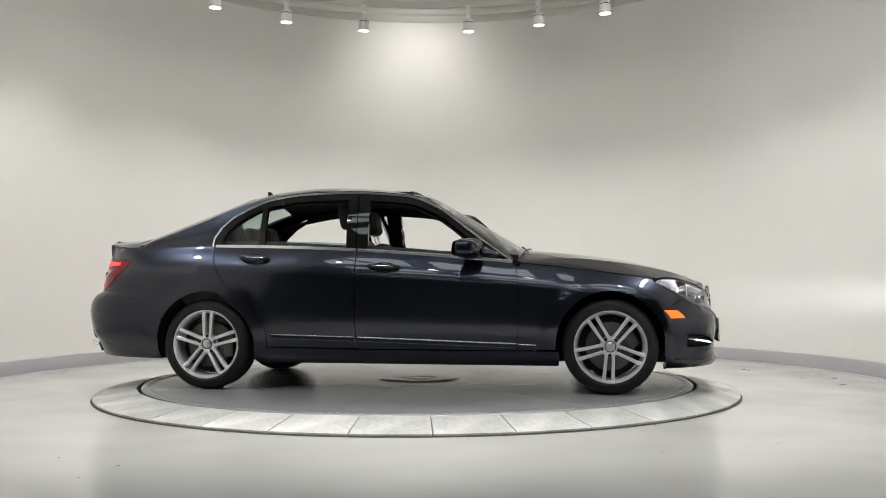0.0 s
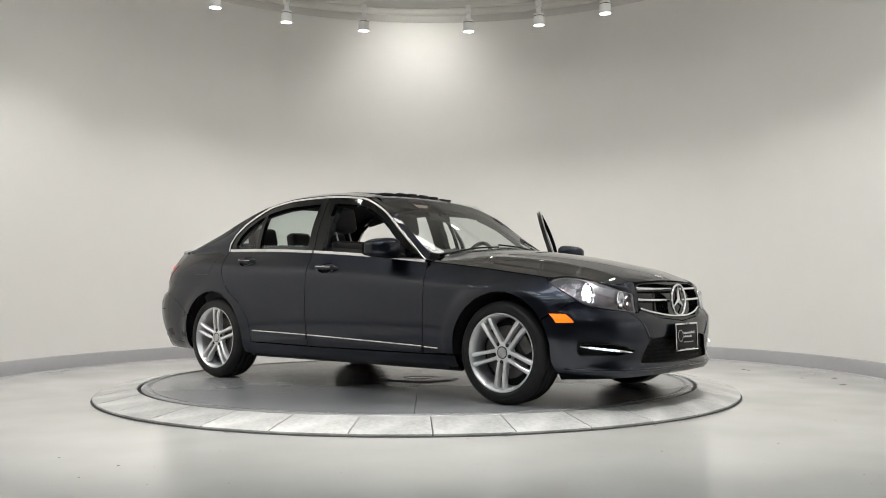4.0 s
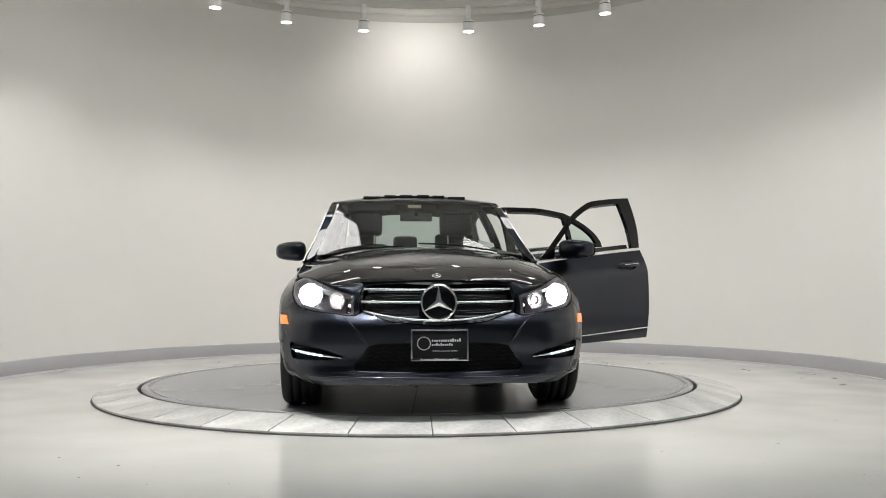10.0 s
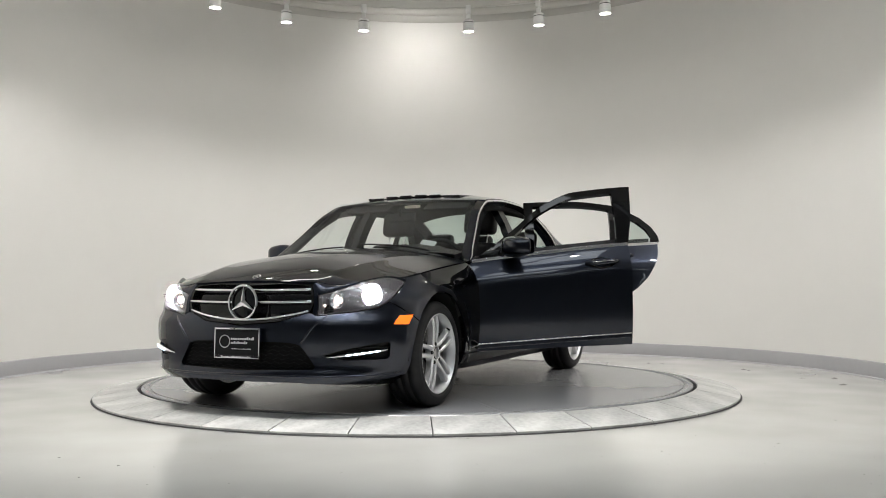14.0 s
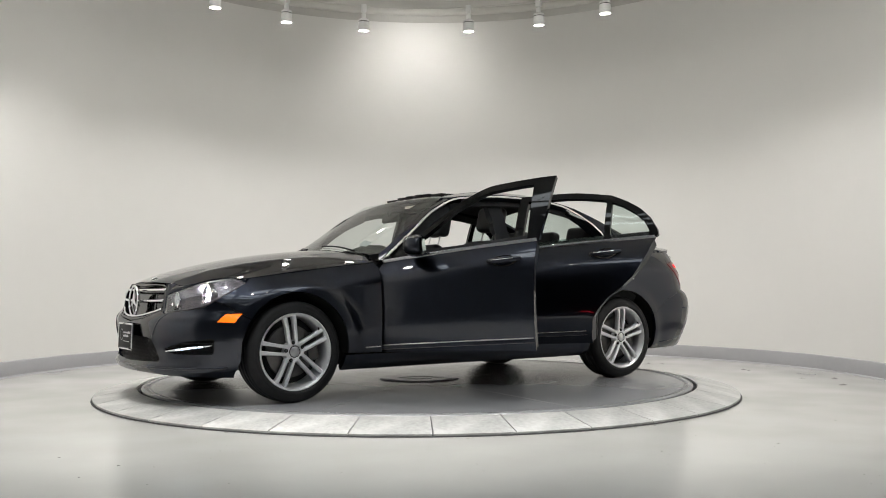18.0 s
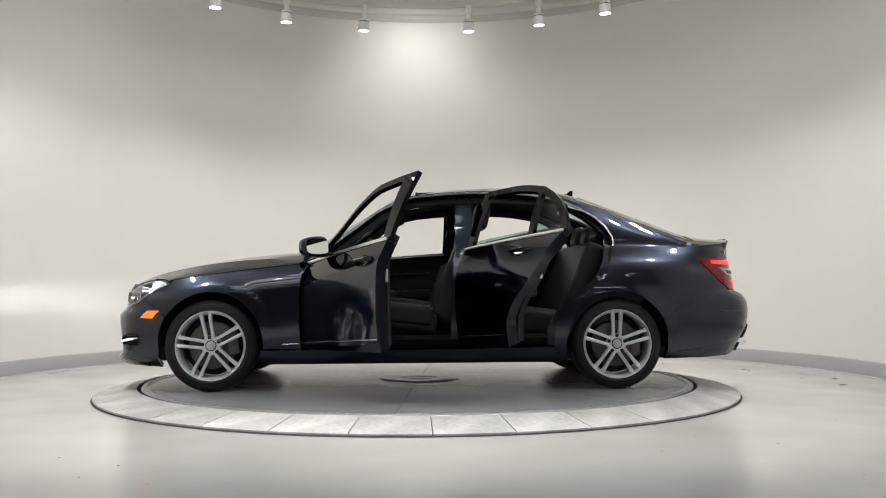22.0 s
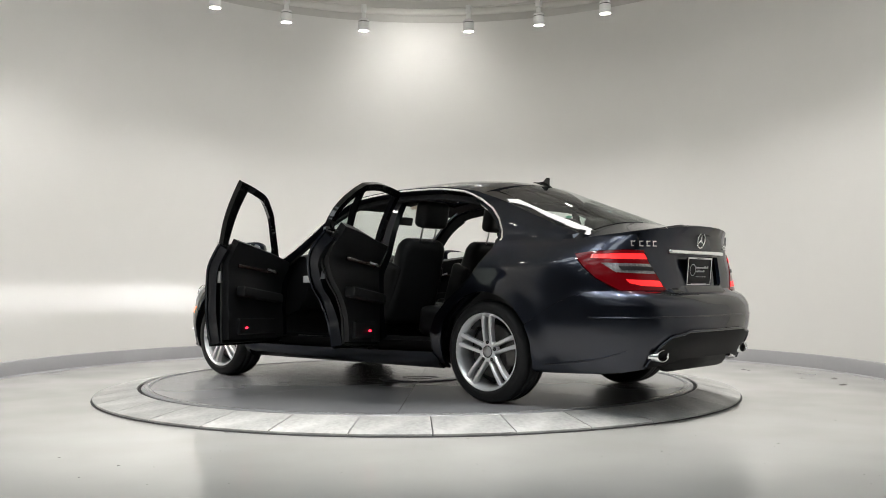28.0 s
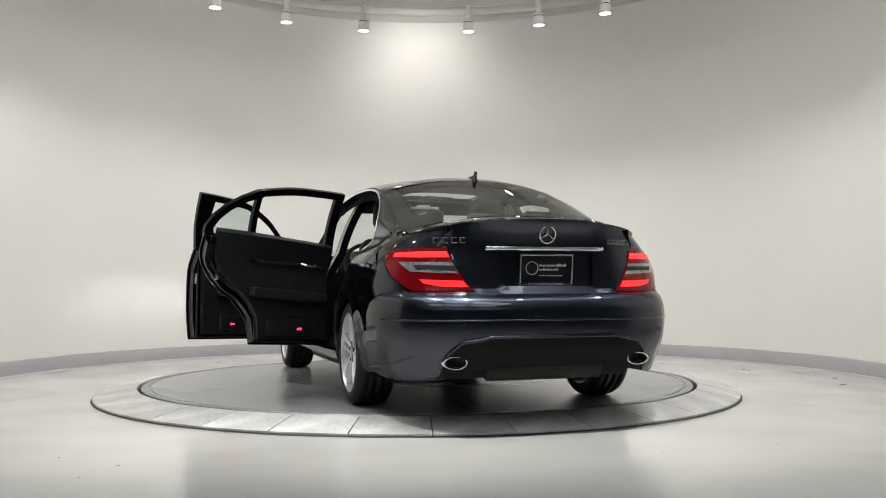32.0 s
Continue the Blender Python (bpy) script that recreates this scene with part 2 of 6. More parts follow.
def scuffs():
    """Specks and grit on the floor, thickest at the foot of the wall and along the ring's edge."""
    rng = random.Random(5)
    spots = [(2.99, 1.36, 0.030), (3.0, 1.25, 0.022), (3.46, 0.52, 0.03), (3.30, 0.02, 0.035), (-1.63, -2.84, 0.008), (-1.3, -3.04, 0.008), (-1.38, -3.28, 0.007),
             (1.75, -2.61, 0.006), (2.38, -1.85, 0.007), (1.13, -2.79, 0.006), (1.42, -2.35, 0.006), (3.19, 0.54, 0.018), (2.3, 2.1, 0.03), (2.42, 2.02, 0.02)]
    for i in range(46):
        a = radians(rng.uniform(-15, 70) if i % 3 else rng.uniform(100, 195))
        r = WALL_R - rng.uniform(0.05, 0.16)
        spots.append((WALL_C[0] + r * math.cos(a), WALL_C[1] + r * math.sin(a), rng.uniform(0.003, 0.011)))
    for i in range(40):
        a = radians(rng.uniform(180, 365))
        r = RING_R + 0.012 + abs(rng.gauss(0, 0.02))
        spots.append((r * math.cos(a), r * math.sin(a), rng.uniform(0.002, 0.007)))
    for i in range(34):
        spots.append((rng.uniform(-2.4, 2.6), rng.uniform(-3.6, -2.45), rng.uniform(0.0018, 0.0045)))
    V, F = [], []
    for x, y, s in spots:
        k, n = len(V), rng.randint(5, 8)
        st, th = rng.uniform(1.0, 2.4), rng.uniform(0, math.pi)
        for j in range(n):
            a = 2 * math.pi * j / n
            rr = s * rng.uniform(0.5, 1.1)
            p, q = rr * math.cos(a) * st, rr * math.sin(a)
            V.append((x + p * math.cos(th) - q * math.sin(th), y + p * math.sin(th) + q * math.cos(th), FLOOR_Z + 0.002))
        V.append((x, y, FLOOR_Z + 0.002 + s * 0.25))
        F += [(k + j, k + (j + 1) % n, k + n) for j in range(n)]
    tagged(put("floor_grit", V, F, M_DIRT, smooth=False), "dark specks and scuffs on the pale floor", "grit", kind="stuff")


def ring_track():
    c, r, z = (0.0, 0.0), 2.80, 3.735
    prof = [(r - 0.018, z + 0.07), (r - 0.018, z), (r - 0.006, z), (r - 0.006, z + 0.012), (r + 0.006, z + 0.012), (r + 0.006, z), (r + 0.018, z), (r + 0.018, z + 0.07), (r - 0.018, z + 0.07)]
    t = put("light_track", *lathe(prof[::-1], 120), M_CROWN, at=pose(*c, 0))
    t.data.set_sharp_from_angle(angle=radians(30))
    tagged(t, "off-white curved ceiling track that carries spotlights", "light track")
    for i in range(8):
        a = radians(45 * i + 20)
        V, F = tube([(r * math.cos(a), r * math.sin(a), z + 0.03), (r * math.cos(a), r * math.sin(a), CEIL_Z)], 0.008, 8)
        put("hanger_rod", V, F, M_CROWN, t)
    return t


SPOT_ANGLES = [136.0, 119.6, 102.3, 78.9, 63.0, 47.6, 26, 8, -10, -30, 158, 176, 194, 212, -55, -80, -102, -125]


def spotlights():
    c, r, z = (0.0, 0.0), 2.80, 3.465
    first = None
    for a in SPOT_ANGLES:
        x, y = c[0] + r * math.cos(radians(a)), c[1] + r * math.sin(radians(a))
        m = pose(x, y, z, 0, 0, a) @ pose(0, 0, 0, 0, SPOT_TILT if not -140 < a < -40 else 2.0, 0)
        if first is None:
            body = put("spotlight", *lathe([(0.001, 0.14), (0.02, 0.14), (0.03, 0.135), (0.052, 0.125), (0.056, 0.118), (0.056, 0.104), (0.052, 0.102), (0.052, 0.096),
                                            (0.056, 0.094), (0.058, 0.0), (0.054, 0.0), (0.05, 0.012), (0.001, 0.012)][::-1], 32), M_WHITE)
            body.data.set_sharp_from_angle(angle=radians(30))
            tagged(body, "white cylindrical track spotlight, lit, pointing down", "spotlight", "spotlights on the ceiling track")
            put("lens", *lathe([(0.001, 0.006), (0.053, 0.006)][::-1], 32), M_GLOW, body, "glowing lamp face")
            put("groove", *lathe([(0.0535, 0.096), (0.0545, 0.097), (0.0545, 0.103), (0.0535, 0.104)][::-1], 32), M_SEAM, body, "dark vent groove")
            bm = bmesh.new()
            box(bm, (0.03, 0.045, 0.06), pose(0, 0, 0.16), 0.006)
            box(bm, (0.018, 0.018, 0.05), pose(0, 0, 0.19), 0.003)
            box(bm, (0.06, 0.055, 0.085), pose(0, 0, 0.245), 0.008)
            part("bracket", bm, M_WHITE, body, "white swivel bracket")
            body.matrix_basis = m
            first = body
        else:
            copy_thing(first, m)
        lamp("spot_beam", "SPOT", SPOT_POWER if not -140 < a < -40 else FRONT_POWER * (1.3 if -110 < a < -70 else 0.8), (1.0, 0.968, 0.94), m @ pose(0, 0, -0.012), size=SPOT_CONE if not -140 < a < -40 else 46.0, blend=1.0, soft=0.05)

    # one more, out of sight above, turned to the back wall
    m = look((-0.02, 2.9, 3.99), (-0.02, 4.0, 3.0))
    copy_thing(first, m)
    lamp("wall_washer", "SPOT", WASH_POWER, (1.0, 0.968, 0.94), m @ pose(0, 0, -0.012), size=122, blend=1.0, soft=0.06)


def linear_lights():
    """Long ceiling lights in the open end of the room, behind the camera."""
    first = None
    for x, y in ((-2.6, -7.0), (0.0, -7.0), (2.6, -7.0), (-2.6, -9.0), (0.0, -9.0), (2.6, -9.0)):
        m = pose(x, y, CEIL_Z - 0.06)
        if first is None:
            bm = bmesh.new()
            box(bm, (2.0, 0.18, 0.06), Matrix(), 0.01)
            first = part("ceiling_light", bm, M_WHITE)
            tagged(first, "long white linear ceiling light, lit", "ceiling light", "linear ceiling lights")
            bm = bmesh.new()
            box(bm, (1.94, 0.13, 0.012), pose(0, 0, -0.032), 0.004)
            part("diffuser", bm, M_PANEL, first, "glowing diffuser")
            first.matrix_basis = m
        else:
            copy_thing(first, m)


def slim_panels():
    """Slim ceiling panels over the back of the turntable, above the picture."""
    first = None
    for x, y in ((-1.54, 1.14), (1.50, 1.14)):
        m = pose(x, y, CEIL_Z - 0.03)
        if first is None:
            bm = bmesh.new()
            box(bm, (1.26, 0.36, 0.05), Matrix(), 0.008)
            first = part("slim_panel", bm, M_WHITE)
            tagged(first, "slim white ceiling panel, lit, above the turntable", "ceiling light", "slim panels over the turntable")
            bm = bmesh.new()
            box(bm, (1.20, 0.30, 0.012), pose(0, 0, -0.024), 0.004)
            part("diffuser", bm, M_SLIM, first, "glowing diffuser")
            first.matrix_basis = m
        else:
            copy_thing(first, m)


def panel_lights():
    """Flat ceiling panels over the near edge of the turntable, above the picture."""
    first = None
    for x, y in ((-1.5, -2.7), (0.0, -2.7), (1.5, -2.7), (-1.5, -3.8), (0.0, -3.8), (1.5, -3.8), (-1.5, -4.9), (0.0, -4.9), (1.5, -4.9)):
        m = pose(x, y, CEIL_Z - 0.02)
        if first is None:
            bm = bmesh.new()
            box(bm, (1.24, 0.64, 0.03), Matrix(), 0.006)
            first = part("ceiling_panel", bm, M_WHITE)
            tagged(first, "flat white ceiling light panel, lit", "ceiling light", "flat ceiling light panels")
            bm = bmesh.new()
            box(bm, (1.18, 0.58, 0.01), pose(0, 0, -0.014), 0.003)
            part("diffuser", bm, M_FLAT, first, "glowing flat diffuser")
            first.matrix_basis = m
        else:
            copy_thing(first, m)


room()
TABLE = turntable()
scuffs()
ring_track()
spotlights()
linear_lights()
slim_panels()
panel_lights()

# ---- car materials ----
M_PAINT = mat("car_paint", (0.0200, 0.0238, 0.0352), 0.29, metal=1.0, coat=1.0, spec=0.5, vary=0.04, scale=90, coat_rough=0.02)
M_PAINT.node_tree.nodes["Principled BSDF"].inputs["Coat IOR"].default_value = 1.5
M_PAINT.node_tree.nodes["Principled BSDF"].inputs["Specular Tint"].default_value = (0.25, 0.26, 0.3, 1)
M_BLACK = mat("gloss_black", (0.005, 0.005, 0.0055), 0.04, spec=0.4)
M_TRIM = mat("black_plastic", (0.017, 0.017, 0.018), 0.45, spec=0.25, vary=0.15, scale=60, bump=0.1, bscale=300)
M_DIFF = mat("black_valance", (0.005, 0.005, 0.0055), 0.55, spec=0.12, vary=0.15, scale=60)
M_BUCKET = mat("lamp_bucket", (0.12, 0.112, 0.116), 0.3, metal=0.4, vary=0.45, scale=28)
M_RUBBER = mat("tyre_rubber", (0.015, 0.015, 0.0155), 0.6, spec=0.3, vary=0.25, scale=14, bump=0.08, bscale=120)
M_JAMB = mat("jamb_paint", (0.0145, 0.0168, 0.0225), 0.45, metal=1.0, coat=0.7, coat_rough=0.05)
M_SEAL = mat("door_seal", (0.01, 0.01, 0.01), 0.6)
M_CHROME = mat("chrome", (0.86, 0.87, 0.88), 0.06, metal=1.0)
M_BRIGHT = mat("bright_trim", (0.88, 0.88, 0.88), 0.24, metal=1.0)
M_SATIN = mat("satin_silver", (0.6, 0.6, 0.6), 0.28, metal=1.0)
M_ALLOY = mat("alloy", (0.82, 0.82, 0.83), 0.36, metal=0.62, coat=0.5, vary=0.03, scale=40)
M_DISK = mat("brake_iron", (0.12, 0.115, 0.11), 0.4, metal=0.9, vary=0.15, scale=30)
M_DARK = mat("underbody", (0.012, 0.012, 0.012), 0.8, vary=0.3, scale=9)
M_LEATHER = mat("black_leather", (0.021, 0.021, 0.022), 0.42, spec=0.25, vary=0.15, scale=25, bump=0.03, bscale=120)
M_FABRIC = mat("dark_lining", (0.042, 0.042, 0.043), 0.9, spec=0.03, vary=0.15, scale=40)
M_WOOD = mat("dark_wood", (0.03, 0.011, 0.008), 0.25, coat=0.3, vary=0.4, scale=14)
M_GLASS = pane_glass("clear_pane", (0.86, 0.92, 0.90), 0.05)
M_TINT = pane_glass("rear_pane", (0.70, 0.79, 0.76), 0.05)
M_LENS = pane_glass("lamp_cover", (0.93, 0.95, 0.97), 0.05)
M_AMBER = mat("amber_lens", (0.8, 0.10, 0.005), 0.15, coat=1, emit=(1.0, 0.20, 0.01), power=1.15)
M_RED = mat("red_lens", (0.075, 0.001, 0.003), 0.12, spec=0.3, emit=(1.0, 0.01, 0.02), power=0.05)
M_REDGLOW = mat("red_light_bar", (0.8, 0.02, 0.02), 0.2, emit=(1.0, 0.022, 0.024), power=1.2)
M_REDDOT = mat("red_door_lamp", (0.8, 0.02, 0.02), 0.2, emit=(1.0, 0.02, 0.05), power=5.0)
M_CLEAR = mat("clear_lens", (0.30, 0.28, 0.28), 0.2, metal=0.6, coat=1, vary=0.5, scale=70)
M_BEAM = mat("headlamp_bulb", (1, 1, 1), 0.2, emit=(0.93, 0.95, 1.0), power=14.0)
M_STRIP = mat("beam_filament", (1, 1, 1), 0.2, emit=(0.95, 0.97, 1.0), power=13000.0)
M_SIDEBEAM = mat("parking_bulb", (1, 1, 1), 0.2, emit=(1.0, 0.76, 0.68), power=2.4)
M_DRL = mat("daytime_led", (1, 1, 1), 0.2, emit=(0.60, 0.80, 1.0), power=1.35)
M_BLADE = mat("mirror_glass", (0.8, 0.82, 0.82), 0.02, metal=1.0)
M_PLATE = mat("plate_black", (0.008, 0.008, 0.009), 0.5, spec=0.2)
M_INK = mat("plate_white", (0.6, 0.6, 0.61), 0.5)
M_PAPER = mat("white_paper", (0.8, 0.8, 0.8), 0.6)
M_LINER = mat("wheel_liner", (0.011, 0.011, 0.011), 0.9)


# ---- the body's surfaces: x to the nose, y to the left, z up ----
def curve(xs, ys):
    """A smooth curve through points, xs rising."""
    xs, ys = np.array(xs, float), np.array(ys, float)
    d = np.diff(ys) / np.diff(xs)
    m = np.empty(len(xs))
    m[0], m[-1] = d[0], d[-1]
    for i in range(1, len(xs) - 1):
        m[i] = 0 if d[i - 1] * d[i] <= 0 else 2 * d[i - 1] * d[i] / (d[i - 1] + d[i])

    def f(x):
        x = np.asarray(x, float)
        i = np.clip(np.searchsorted(xs, x) - 1, 0, len(xs) - 2)
        h = xs[i + 1] - xs[i]
        t = np.clip((x - xs[i]) / h, 0, 1)
        return (ys[i] * (2 * t**3 - 3 * t**2 + 1) + h * m[i] * (t**3 - 2 * t**2 + t)
                + ys[i + 1] * (3 * t**2 - 2 * t**3) + h * m[i + 1] * (t**3 - t**2))
    return f


def belt(x):
    """Height of the shoulder, where the sides meet bonnet, windows and boot."""
    x = np.asarray(x, float)
    z = 0.848 - 0.0806 * (x - 0.75) - 0.0209 * (x - 0.75) * (x + 0.33)
    return np.where(x < -1.45, 0.974 - 0.012 * (-1.45 - x), z)


nose = curve([0.10, 0.165, 0.195, 0.225, 0.25, 0.30, 0.40, 0.47, 0.50, 0.525, 0.55, 0.62, 0.70, 0.75], [2.08, 2.125, 2.140, 2.136, 2.118, 2.118, 2.130, 2.134, 2.127, 2.106, 2.086, 2.078, 2.050, 2.02])
tail = curve([0.18, 0.24, 0.30, 0.36, 0.42, 0.50, 0.57, 0.603, 0.635, 0.662, 0.75, 0.88, 0.97, 1.03, 1.06], [-2.355, -2.375, -2.40, -2.438, -2.460, -2.472, -2.466, -2.448, -2.42, -2.365, -2.348, -2.332, -2.352, -2.392, -2.387])
girth = curve([-0.1, 0.0, 0.07, 0.12, 0.2, 0.45, 0.65, 0.78, 0.83, 0.9, 1.0, 1.12], [0.80, 0.885, 0.945, 0.962, 0.978, 1.0, 0.996, 0.988, 0.976, 0.946, 0.893, 0.80])
XF, XR = 1.30, -1.40
W0 = 0.886


def plan_f(q):
    return (1 - np.clip(q, 0, 1) ** 4.0) ** (1 / 2.8)


def plan_r(q):
    return (1 - np.clip(q, 0, 1) ** 4.3) ** (1 / 3.2)


def side_raw(x, z):
    b = belt(x)
    t = (z - 0.17) / (b - 0.17)
    w = W0 * girth(t)
    back = np.clip((-0.35 - x) / 1.0, 0, 1)
    w = w - 0.075 * back * back * (3 - 2 * back) * np.clip(t, 0, 1.1) ** 7
    for cx in (1.38, -1.38):
        d = np.sqrt((x - cx) ** 2 + (z - 0.305) ** 2)
        if cx > 0:
            w = w + 0.014 / (1 + np.exp(np.clip((d - 0.436) / 0.015, -40, 40))) * np.where(z > 0.2, 1, 0.3)
        else:
            w = w + 0.019 * np.exp(-(np.maximum(d - 0.345, 0) / 0.070) ** 2) * np.where(z > 0.2, 1, 0.3)
    return w


rail_z = curve([-2.10, -2.0, -1.9, -1.6, -1.3, -1.04, -0.70, -0.45, 0.0, 0.23, 0.44, 0.62, 0.76], [0.968, 0.977, 1.004, 1.112, 1.232, 1.308, 1.352, 1.356, 1.325, 1.235, 1.082, 0.952, 0.852])
rail_y = curve([-2.10, -2.0, -1.9, -1.6, -1.3, -1.04, -0.70, -0.45, 0.0, 0.23, 0.44, 0.62, 0.76], [0.630, 0.662, 0.672, 0.64, 0.612, 0.598, 0.597, 0.602, 0.622, 0.652, 0.703, 0.75, 0.79])
spine = curve([-2.43, -2.38, -2.2, -2.05, -2.0, -1.6, -1.22, -1.0, -0.66, -0.3, -0.05, 0.12, 0.23, 0.484, 0.62, 0.80, 0.84, 1.08, 1.5, 1.83, 2.02, 2.1],
              [1.030, 1.036, 1.046, 1.066, 1.082, 1.228, 1.362, 1.408, 1.428, 1.407, 1.372, 1.331, 1.275, 1.130, 1.052, 0.952, 0.946, 0.931, 0.868, 0.796, 0.724, 0.68])


hood_c = np.poly1d(np.polyfit(np.linspace(0.84, 2.035, 50), spine(np.linspace(0.84, 2.035, 50)), 3))


def side_y(x, z):
    """Half width of the body at x and z."""
    x, z = np.asarray(x, float), np.asarray(z, float)
    b = belt(x)
    zl = np.minimum(z, b + 0.06)
    w = side_raw(x, zl)
    nf, nr = nose(z), tail(z)
    w = w * np.where(x > XF, plan_f((x - XF) / (nf - XF)), 1) * np.where(x < XR, plan_r((XR - x) / (XR - nr)), 1)
    rz, ry = rail_z(x), rail_y(x)
    top = side_raw(x, b) * np.where(x < XR, plan_r((XR - x) / (XR - tail(b))), 1)
    tau = np.clip((z - b) / np.maximum(rz - b, 0.02), 0, 1.15)
    up = top + (ry - top) * tau + 0.02 * np.sin(np.pi * np.clip(tau, 0, 1))
    return np.where((z > b) & (x < 0.76) & (x > -2.1), up, w)


def edge_y(x):
    """Half width and height of the edge of the upper surfaces."""
    x = np.asarray(x, float)
    green = (x < 0.76) & (x > -2.1)
    b = belt(x)
    return np.where(green, rail_y(x), side_y(x, b - 1e-4)), np.where(green, rail_z(x), b)


def top_z(x, y):
    """Height of bonnet, screens, roof and boot."""
    ye, ze = edge_y(x)
    r = np.clip(np.abs(y) / np.maximum(ye, 0.05), 0, 1.05)
    zc = np.where(np.asarray(x) > 0.84, hood_c(x), spine(x))
    z = ze + (zc - ze) * (1 - r ** 2.3)
    # bonnet creases
    x = np.asarray(x, float)
    hood = np.clip((x - 0.85) / 0.3, 0, 1) * np.clip((2.1 - x) / 0.3, 0, 1)
    return z + hood * 0.012 * np.exp(-np.sqrt((np.abs(y) - 0.615 + 0.17 * (x - 0.85)) ** 2 + 0.010 ** 2) / 0.08)


# unrolled outline of the lower body: u in metres from the nose's centre round the left side to the tail's centre
_phi = np.linspace(0, np.pi / 2, 400)
_fx = XF + (2.125 - XF) * np.cos(_phi) ** (2 / 4.0)
_fy = W0 * np.sin(_phi) ** (2 / 2.8)
_fl = np.concatenate([[0], np.cumsum(np.hypot(np.diff(_fx), np.diff(_fy)))])
_rx = XR + (-2.45 - XR) * np.cos(_phi) ** (2 / 4.3)
_ry = W0 * np.sin(_phi) ** (2 / 3.2)
_rl = np.concatenate([[0], np.cumsum(np.hypot(np.diff(_rx), np.diff(_ry)))])
LF, LR = _fl[-1], _rl[-1]
U1, U2, U3 = LF, LF + XF - XR, LF + XF - XR + LR


def wrap(u, z):
    """The point of the lower body at u, z."""
    u, z = np.asarray(u, float), np.asarray(z, float)
    au = np.abs(u)
    pf = np.interp(au, _fl, _phi)
    pr = np.interp(U3 - au, _rl, _phi)
    xf = XF + (nose(z) - XF) * np.cos(pf) ** (2 / 4.0)
    xr = XR + (tail(z) - XR) * np.clip(np.cos(pr), 0, 1) ** (2 / 4.3)
    x = np.where(au < U1, xf, np.where(au > U2, xr, XF - (au - U1)))
    w = side_raw(x, z)
    y = np.where(au < U1, w * np.sin(pf) ** (2 / 2.8), np.where(au > U2, w * np.sin(pr) ** (2 / 3.2), w))
    return np.stack([x, np.where(u < 0, -y, y), z], -1)


_ug = np.linspace(0, U3, 3000)


def u_of(kind, c, z):
    """u of a point given by x on the side (s), or by y at the nose (f) or the tail (r)."""
    P = wrap(_ug, np.full_like(_ug, z))
    if kind == "s":
        return float(np.interp(-c, -P[:, 0], _ug))
    h = _ug < (U1 + U2) / 2
    if kind == "f":
        return float(np.interp(c, P[h, 1], _ug[h]))
    return float(np.interp(c, P[~h, 1][::-1], _ug[~h][::-1]))


def uv(*pts):
    return [(u_of(k, c, z), z) for k, c, z in pts]


# ---- sheets ----
from mathutils import geometry


def dens(poly, step, closed=True):
    out = []
    n = len(poly)
    for i in range(n if closed else n - 1):
        a, b = np.array(poly[i], float), np.array(poly[(i + 1) % n], float)
        k = max(1, int(np.linalg.norm(b - a) / step + 0.5))
        out += [tuple(a + (b - a) * j / k) for j in range(k)]
    if not closed:
        out.append(tuple(poly[-1]))
    return out


def inside(P, poly):
    x, y = P[:, 0], P[:, 1]
    c = np.zeros(len(P), bool)
    q = np.array(poly)
    for (x0, y0), (x1, y1) in zip(q, np.roll(q, -1, 0)):
        if y0 != y1:
            c ^= ((y0 > y) != (y1 > y)) & (x < (x1 - x0) * (y - y0) / (y1 - y0) + x0)
    return c


def rim_dist(P, poly):
    q = np.array(poly)
    best = np.full(len(P), 9.0)
    for a, b in zip(q, np.roll(q, -1, 0)):
        d = b - a
        t = np.clip(((P - a) @ d) / max(d @ d, 1e-12), 0, 1)
        best = np.minimum(best, np.linalg.norm(P - a - t[:, None] * d, axis=1))
    return best


def flat_fill(poly, holes, step):
    """Triangles that fill a flat outline with holes."""
    loops = [dens(poly, step)] + [dens(h, step) for h in holes]
    pts, edges = [], []
    for l in loops:
        k = len(pts)
        pts += l
        edges += [(k + i, k + (i + 1) % len(l)) for i in range(len(l))]
    lo, hi = np.min(loops[0], 0), np.max(loops[0], 0)
    g = []
    ny = max(1, int((hi[1] - lo[1]) / (step * 0.87)))
    for j in range(1, ny + 1):
        for i in range(int((hi[0] - lo[0]) / step) + 1):
            g.append((lo[0] + (i + 0.5 * (j % 2) + 0.25) * step, lo[1] + j * step * 0.87))
    if g:
        g = np.array(g)
        ok = inside(g, loops[0]) & (rim_dist(g, loops[0]) > step * 0.55)
        for h in loops[1:]:
            ok &= ~inside(g, h) & (rim_dist(g, h) > step * 0.55)
        pts = pts + [tuple(p) for p in g[ok]]
    V, E, F, _, _, _ = geometry.delaunay_2d_cdt([Vector(p) for p in pts], edges, [], 0, 1e-6)
    V = np.array([tuple(v) for v in V])
    F = np.array([f for f in F])
    cen = V[F].mean(1)
    ok = inside(cen, loops[0])
    for h in loops[1:]:
        ok &= ~inside(cen, h)
    a = V[F]
    area = np.abs((a[:, 1, 0] - a[:, 0, 0]) * (a[:, 2, 1] - a[:, 0, 1]) - (a[:, 1, 1] - a[:, 0, 1]) * (a[:, 2, 0] - a[:, 0, 0]))
    return V, F[ok & (area > 1e-9)]


